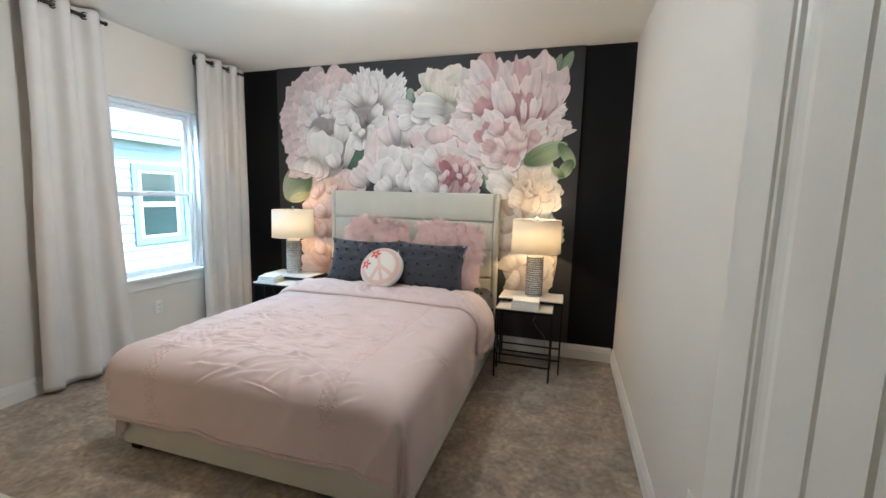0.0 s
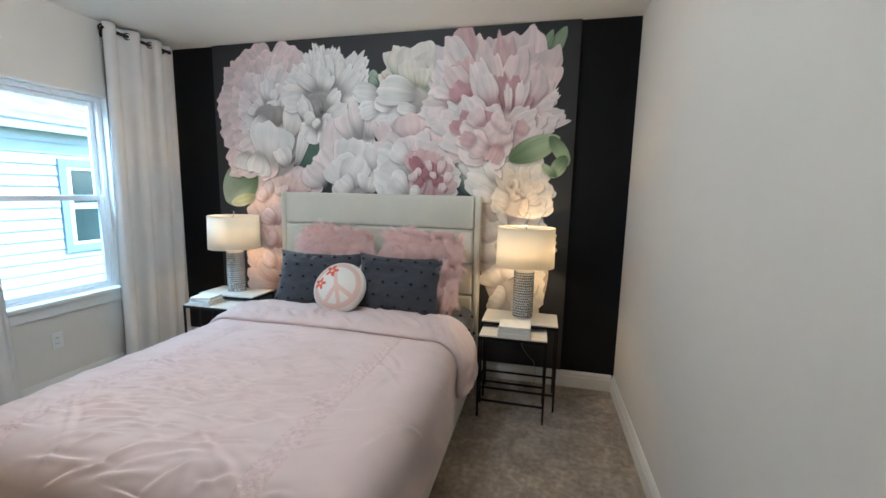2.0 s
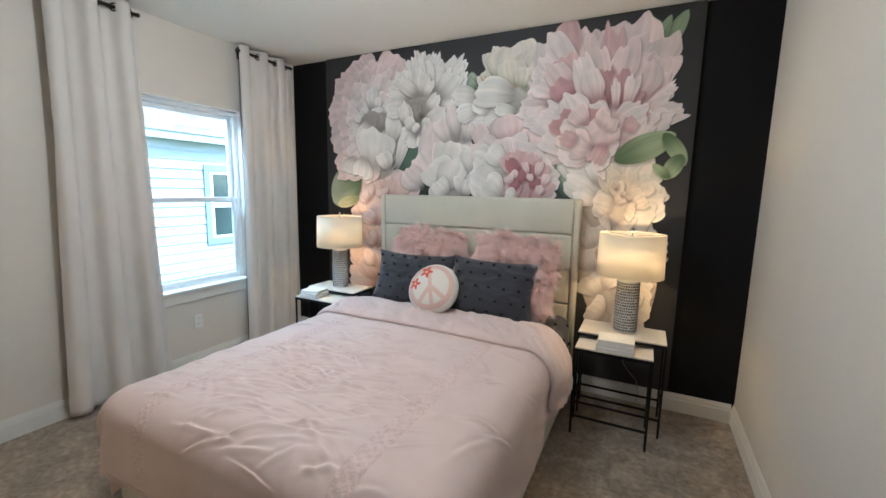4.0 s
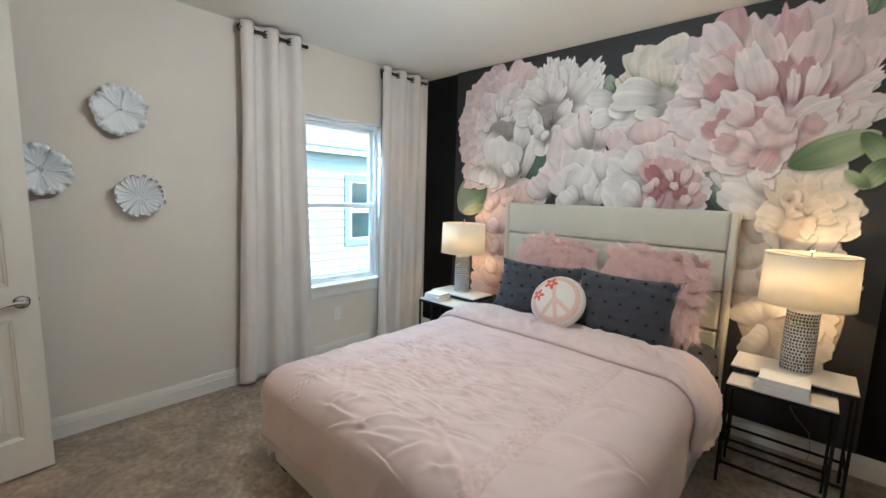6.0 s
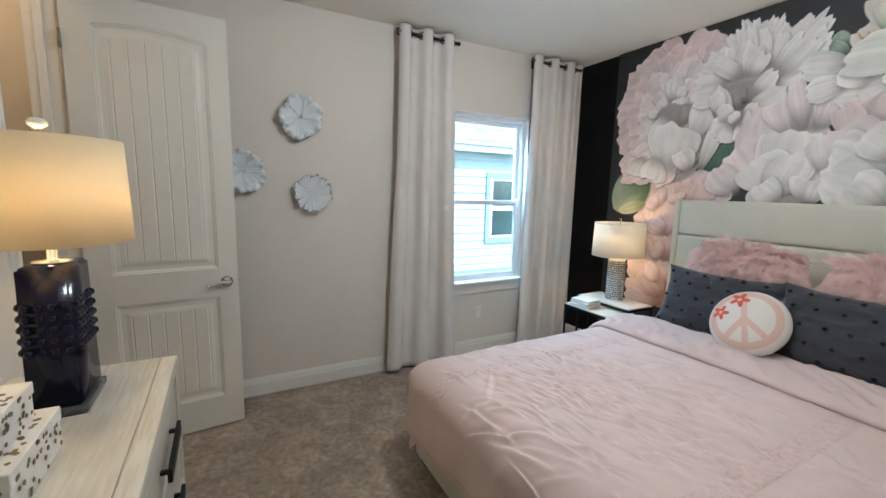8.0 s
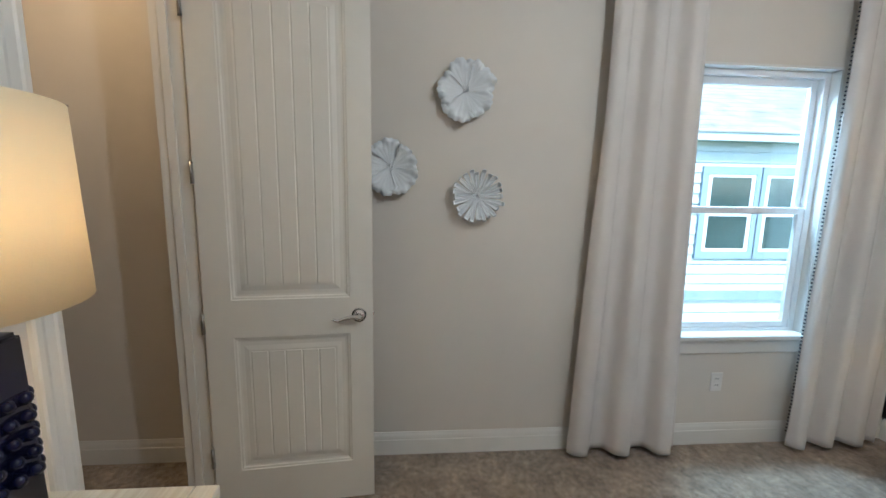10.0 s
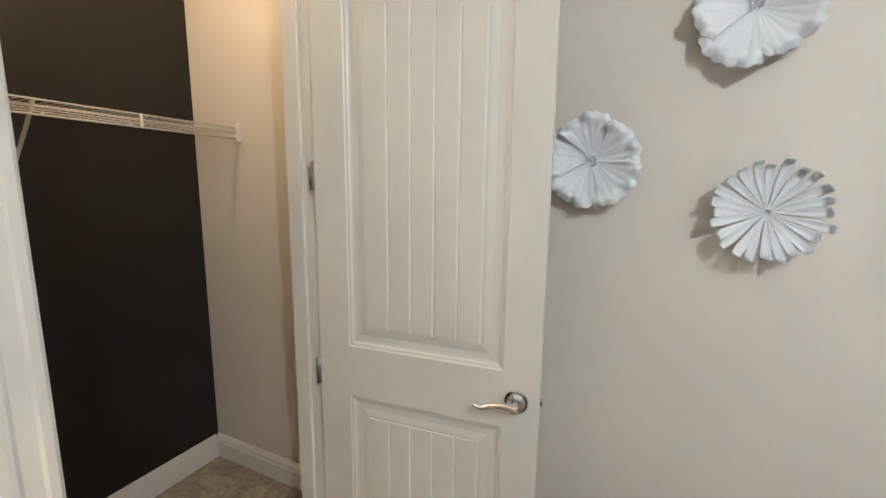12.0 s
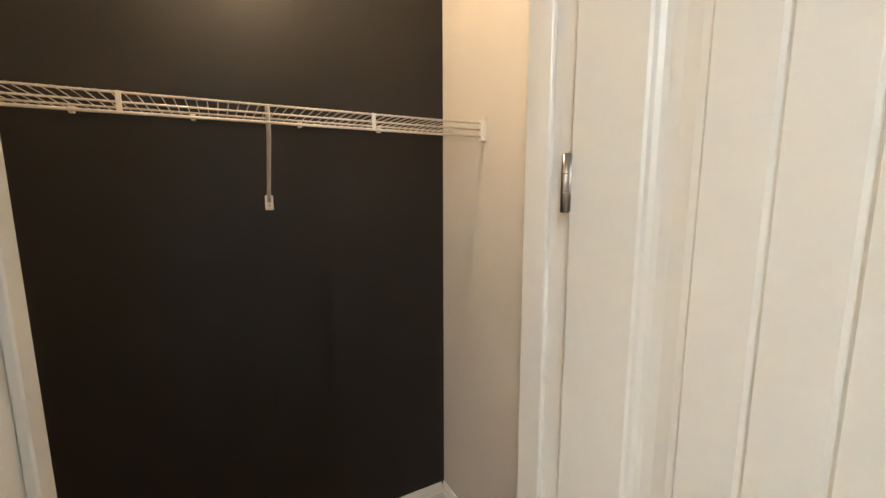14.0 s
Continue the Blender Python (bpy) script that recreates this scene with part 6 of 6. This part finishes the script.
for x0, x1 in ((DX0 + 0.033, mid - 0.017), (mid + 0.017, DX1 - 0.033)):
    for k in range(3):
        z0 = 0.131 + k * 0.2365
        dw = part("drawer", boxes((x0, x1, DY1 - 0.030, DY1 - 0.010, z0, z0 + 0.230), bevel=0.002), M["whitewash"], dr)
        part("drawer_rim", boxes((x0, x1, DY1 - 0.010, DY1 - 0.003, z0, z0 + 0.022), (x0, x1, DY1 - 0.010, DY1 - 0.003, z0 + 0.208, z0 + 0.230), (x0, x0 + 0.022, DY1 - 0.010, DY1 - 0.003, z0 + 0.022, z0 + 0.208), (x1 - 0.022, x1, DY1 - 0.010, DY1 - 0.003, z0 + 0.022, z0 + 0.208), bevel=0.001), M["whitewash"], dw)
        zc, c = z0 + 0.100, (x0 + x1) / 2
        part("handle", boxes((c - 0.14, c + 0.14, DY1 + 0.010, DY1 + 0.022, zc - 0.020, zc + 0.020), (c - 0.12, c - 0.105, DY1 - 0.010, DY1 + 0.010, zc - 0.006, zc + 0.006), (c + 0.105, c + 0.12, DY1 - 0.010, DY1 + 0.010, zc - 0.006, zc + 0.006), bevel=0.002), M["iron"], dw, "dark metal bar handle")
for x in (DX0 + 0.03, DX1 - 0.08):
    for y in (DY0 + 0.02, DY1 - 0.07):
        part("foot", boxes((x, x + 0.05, y, y + 0.05, 0, 0.10), bevel=0.003), M["whitewash"], dr)

# lamp on the dresser
LX, LY = -1.77, 0.405
lamp = thing("table_lamp", LX, LY, DZ, "lit table lamp with cream drum shade and navy bobbled base", "lamp")
part("foot_plate", boxes((LX - 0.105, LX + 0.105, LY - 0.070, LY + 0.070, DZ, DZ + 0.024), bevel=0.003), M["acrylic"], lamp, "clear acrylic foot plate")
bm = bmesh.new()
box(bm, LX - 0.097, LX + 0.097, LY - 0.060, LY + 0.060, DZ + 0.024, 1.285)
for v in bm.verts:
    if v.co.z > 1.2:
        v.co.x = LX + (v.co.x - LX) * 0.93
        v.co.y = LY + (v.co.y - LY) * 0.93
bmesh.ops.bevel(bm, geom=list(bm.edges), offset=0.008, segments=3, affect="EDGES")
body = part("body", bm, M["navy"], lamp, "glossy navy ceramic block", True)
bm = bmesh.new()
bmesh.ops.create_uvsphere(bm, u_segments=12, v_segments=8, radius=0.0115)
bob = bpy.data.meshes.new("bobble")
bm.to_mesh(bob)
bm.free()
bob.materials.append(M["navy"])
bob.polygons.foreach_set("use_smooth", [True] * len(bob.polygons))


def bobble(co):
    o = new("bobble", bob)
    o.parent = body
    o.matrix_parent_inverse = body.matrix_world.inverted()
    o.location = co


for j in range(5):
    zz = 1.055 + j * 0.031
    k = 1 - 0.07 * (zz - 0.889) / 0.396
    for i in range(6):
        xx = LX + (-0.078 + i * 0.0312) * k
        bobble((xx, LY + 0.060 * k, zz))
        bobble((xx, LY - 0.060 * k, zz))
    for i in range(4):
        yy = LY + (-0.044 + i * 0.0293) * k
        bobble((LX + 0.097 * k, yy, zz))
        bobble((LX - 0.097 * k, yy, zz))
part("neck", lathe([(0, 1.285), (0.045, 1.285), (0.045, 1.293), (0.012, 1.296), (0.012, 1.345), (0, 1.345)], 28, LX, LY), M["chrome"], lamp, "chrome neck", True)
part("shade", lathe([(0.191, 1.345), (0.182, 1.630), (0.1805, 1.630), (0.1895, 1.345)], 64, LX, LY, closed=True), M["cream_shade"], lamp, "cream fabric drum shade", True)
bm = cyl(bmesh.new(), (LX, LY, 1.345), (LX, LY, 1.655), 0.004, None, 10)
for k in range(3):
    a_ = 2 * math.pi * k / 3 + 0.2
    cyl(bm, (LX, LY, 1.62), (LX + 0.184 * math.cos(a_), LY + 0.184 * math.sin(a_), 1.634), 0.0016, None, 6)
part("harp", bm, M["nickel"], lamp)
part("finial", lathe([(0, 1.652), (0.008, 1.653), (0.021, 1.662), (0.022, 1.671), (0.016, 1.680), (0, 1.683)], 24, LX, LY), M["ceramic"], lamp, "white ball finial", True)


def gift_box(x0, x1, y0, y1, z0, h, seed, label):
    root = thing("gift_box", (x0 + x1) / 2, (y0 + y1) / 2, z0, label, "gift box", "spotted boxes on the dresser")
    part("box_body", boxes((x0 + 0.003, x1 - 0.003, y0 + 0.003, y1 - 0.003, z0, z0 + h * 0.70), bevel=0.0015), M["paper"], root)
    part("lid", boxes((x0, x1, y0, y1, z0 + h * 0.66, z0 + h), bevel=0.002), M["paper"], root)
    rng = np.random.RandomState(seed)
    bm = bmesh.new()
    for k in range(150):
        r = 0.0042 + 0.002 * rng.rand()
        f = k % 5
        if f == 0:
            c, n = (x0 + (x1 - x0) * (0.06 + 0.88 * rng.rand()), y1 + 0.0004, z0 + h * (0.08 + 0.84 * rng.rand())), (0, 1, 0)
        elif f == 1:
            c, n = (x1 + 0.0004, y0 + (y1 - y0) * (0.06 + 0.88 * rng.rand()), z0 + h * (0.08 + 0.84 * rng.rand())), (1, 0, 0)
        elif f == 2:
            c, n = (x0 - 0.0004, y0 + (y1 - y0) * (0.06 + 0.88 * rng.rand()), z0 + h * (0.08 + 0.84 * rng.rand())), (-1, 0, 0)
        else:
            c, n = (x0 + (x1 - x0) * (0.06 + 0.88 * rng.rand()), y0 + (y1 - y0) * (0.06 + 0.88 * rng.rand()), z0 + h + 0.0004), (0, 0, 1)
        c = Vector(c)
        cyl(bm, c - Vector(n) * 0.001, c + Vector(n) * 0.0004, r, None, 10)
    d = part("spots", bm, M["gold"], root, "scattered bronze foil spots")
    d["kind"] = "stuff"


gift_box(-1.510, -1.235, 0.255, 0.462, DZ, 0.105, 4, "white gift box with bronze spots on the dresser")
gift_box(-1.475, -1.250, 0.265, 0.430, DZ + 0.1055, 0.085, 8, "smaller white spotted gift box stacked on another")

# ---- closet shelf ----
SZ, SF = 1.785, -0.625
shelf = thing("wire_shelf", -2.5, -0.78, SZ, "white coated wire closet shelf with diagonal brace", "shelf")
xs = [W + 0.012 + 0.0255 * i for i in range(70)]
for i, x in enumerate(xs):
    bm = cyl(bmesh.new(), (x, CB + 0.010, SZ), (x, SF, SZ), 0.0015, None, 6)
    part("cross_wire", bm, M["wire"], shelf)
for y, z, r in ((SF, SZ - 0.003, 0.0030), (SF + 0.001, SZ - 0.026, 0.0022), (SF + 0.001, SZ - 0.050, 0.0040), (CB + 0.012, SZ - 0.003, 0.0032), ((SF + CB) / 2 + 0.03, SZ - 0.004, 0.0030), ((SF + CB) / 2 - 0.07, SZ - 0.004, 0.0030)):
    part("long_rod", cyl(bmesh.new(), (W + 0.004, y, z), (CE - 0.004, y, z), r, None, 10), M["wire"], shelf, "", True)
part("end_bracket", boxes((W, W + 0.020, SF - 0.012, SF + 0.016, SZ - 0.066, SZ + 0.010), (W, W + 0.008, SF - 0.008, SF + 0.012, SZ + 0.010, SZ + 0.024), bevel=0.003), M["plastic"], shelf, "white plastic end bracket")
for x in (-2.92, -2.28, -1.75):
    part("lip_tab", boxes((x - 0.006, x + 0.006, SF + 0.004, SF + 0.009, SZ - 0.052, SZ), bevel=0.001), M["plastic"], shelf)
for x in (-3.05, -2.75, -2.42, -2.12, -1.80):
    part("wall_clip", boxes((x - 0.007, x + 0.007, CB, CB + 0.018, SZ - 0.016, SZ + 0.006), bevel=0.002), M["plastic"], shelf)
bm = sweep(bmesh.new(), [(-2.612, SF, SZ - 0.006), (-2.620, SF - 0.08, SZ - 0.075), (-2.630, CB + 0.03, 1.53), (-2.632, CB + 0.014, 1.505)], [0.0065] * 4, 10, 0.75)
br = part("brace", bm, M["wire"], shelf, "white diagonal support brace", True)
part("brace_foot", boxes((-2.646, -2.618, CB, CB + 0.012, 1.475, 1.528), bevel=0.003), M["plastic"], br, "white screwed brace foot")
part("screw", cyl(bmesh.new(), (-2.632, CB + 0.012, 1.492), (-2.632, CB + 0.0135, 1.492), 0.004, None, 12), M["nickel"], br)


# ---- ceiling lights ----
def ceiling_light(x, y, r, label):
    root = thing("ceiling_light", x, y, CEIL, label, "ceiling light")
    part("pan", lathe([(0, CEIL), (r, CEIL), (r, CEIL - 0.018), (r * 0.9, CEIL - 0.022), (0, CEIL - 0.022)], 40, x, y), M["nickel"], root, "", True)
    part("diffuser", lathe([(r * 0.9, CEIL - 0.022), (r * 0.86, CEIL - 0.045), (r * 0.6, CEIL - 0.075), (r * 0.25, CEIL - 0.09), (0, CEIL - 0.092)], 40, x, y), M["shade"], root, "", True)


ceiling_light(-1.30, 2.10, 0.16, "flush ceiling light with white diffuser over the bed")
ceiling_light(-2.63, -0.45, 0.13, "flush closet ceiling light with white diffuser")
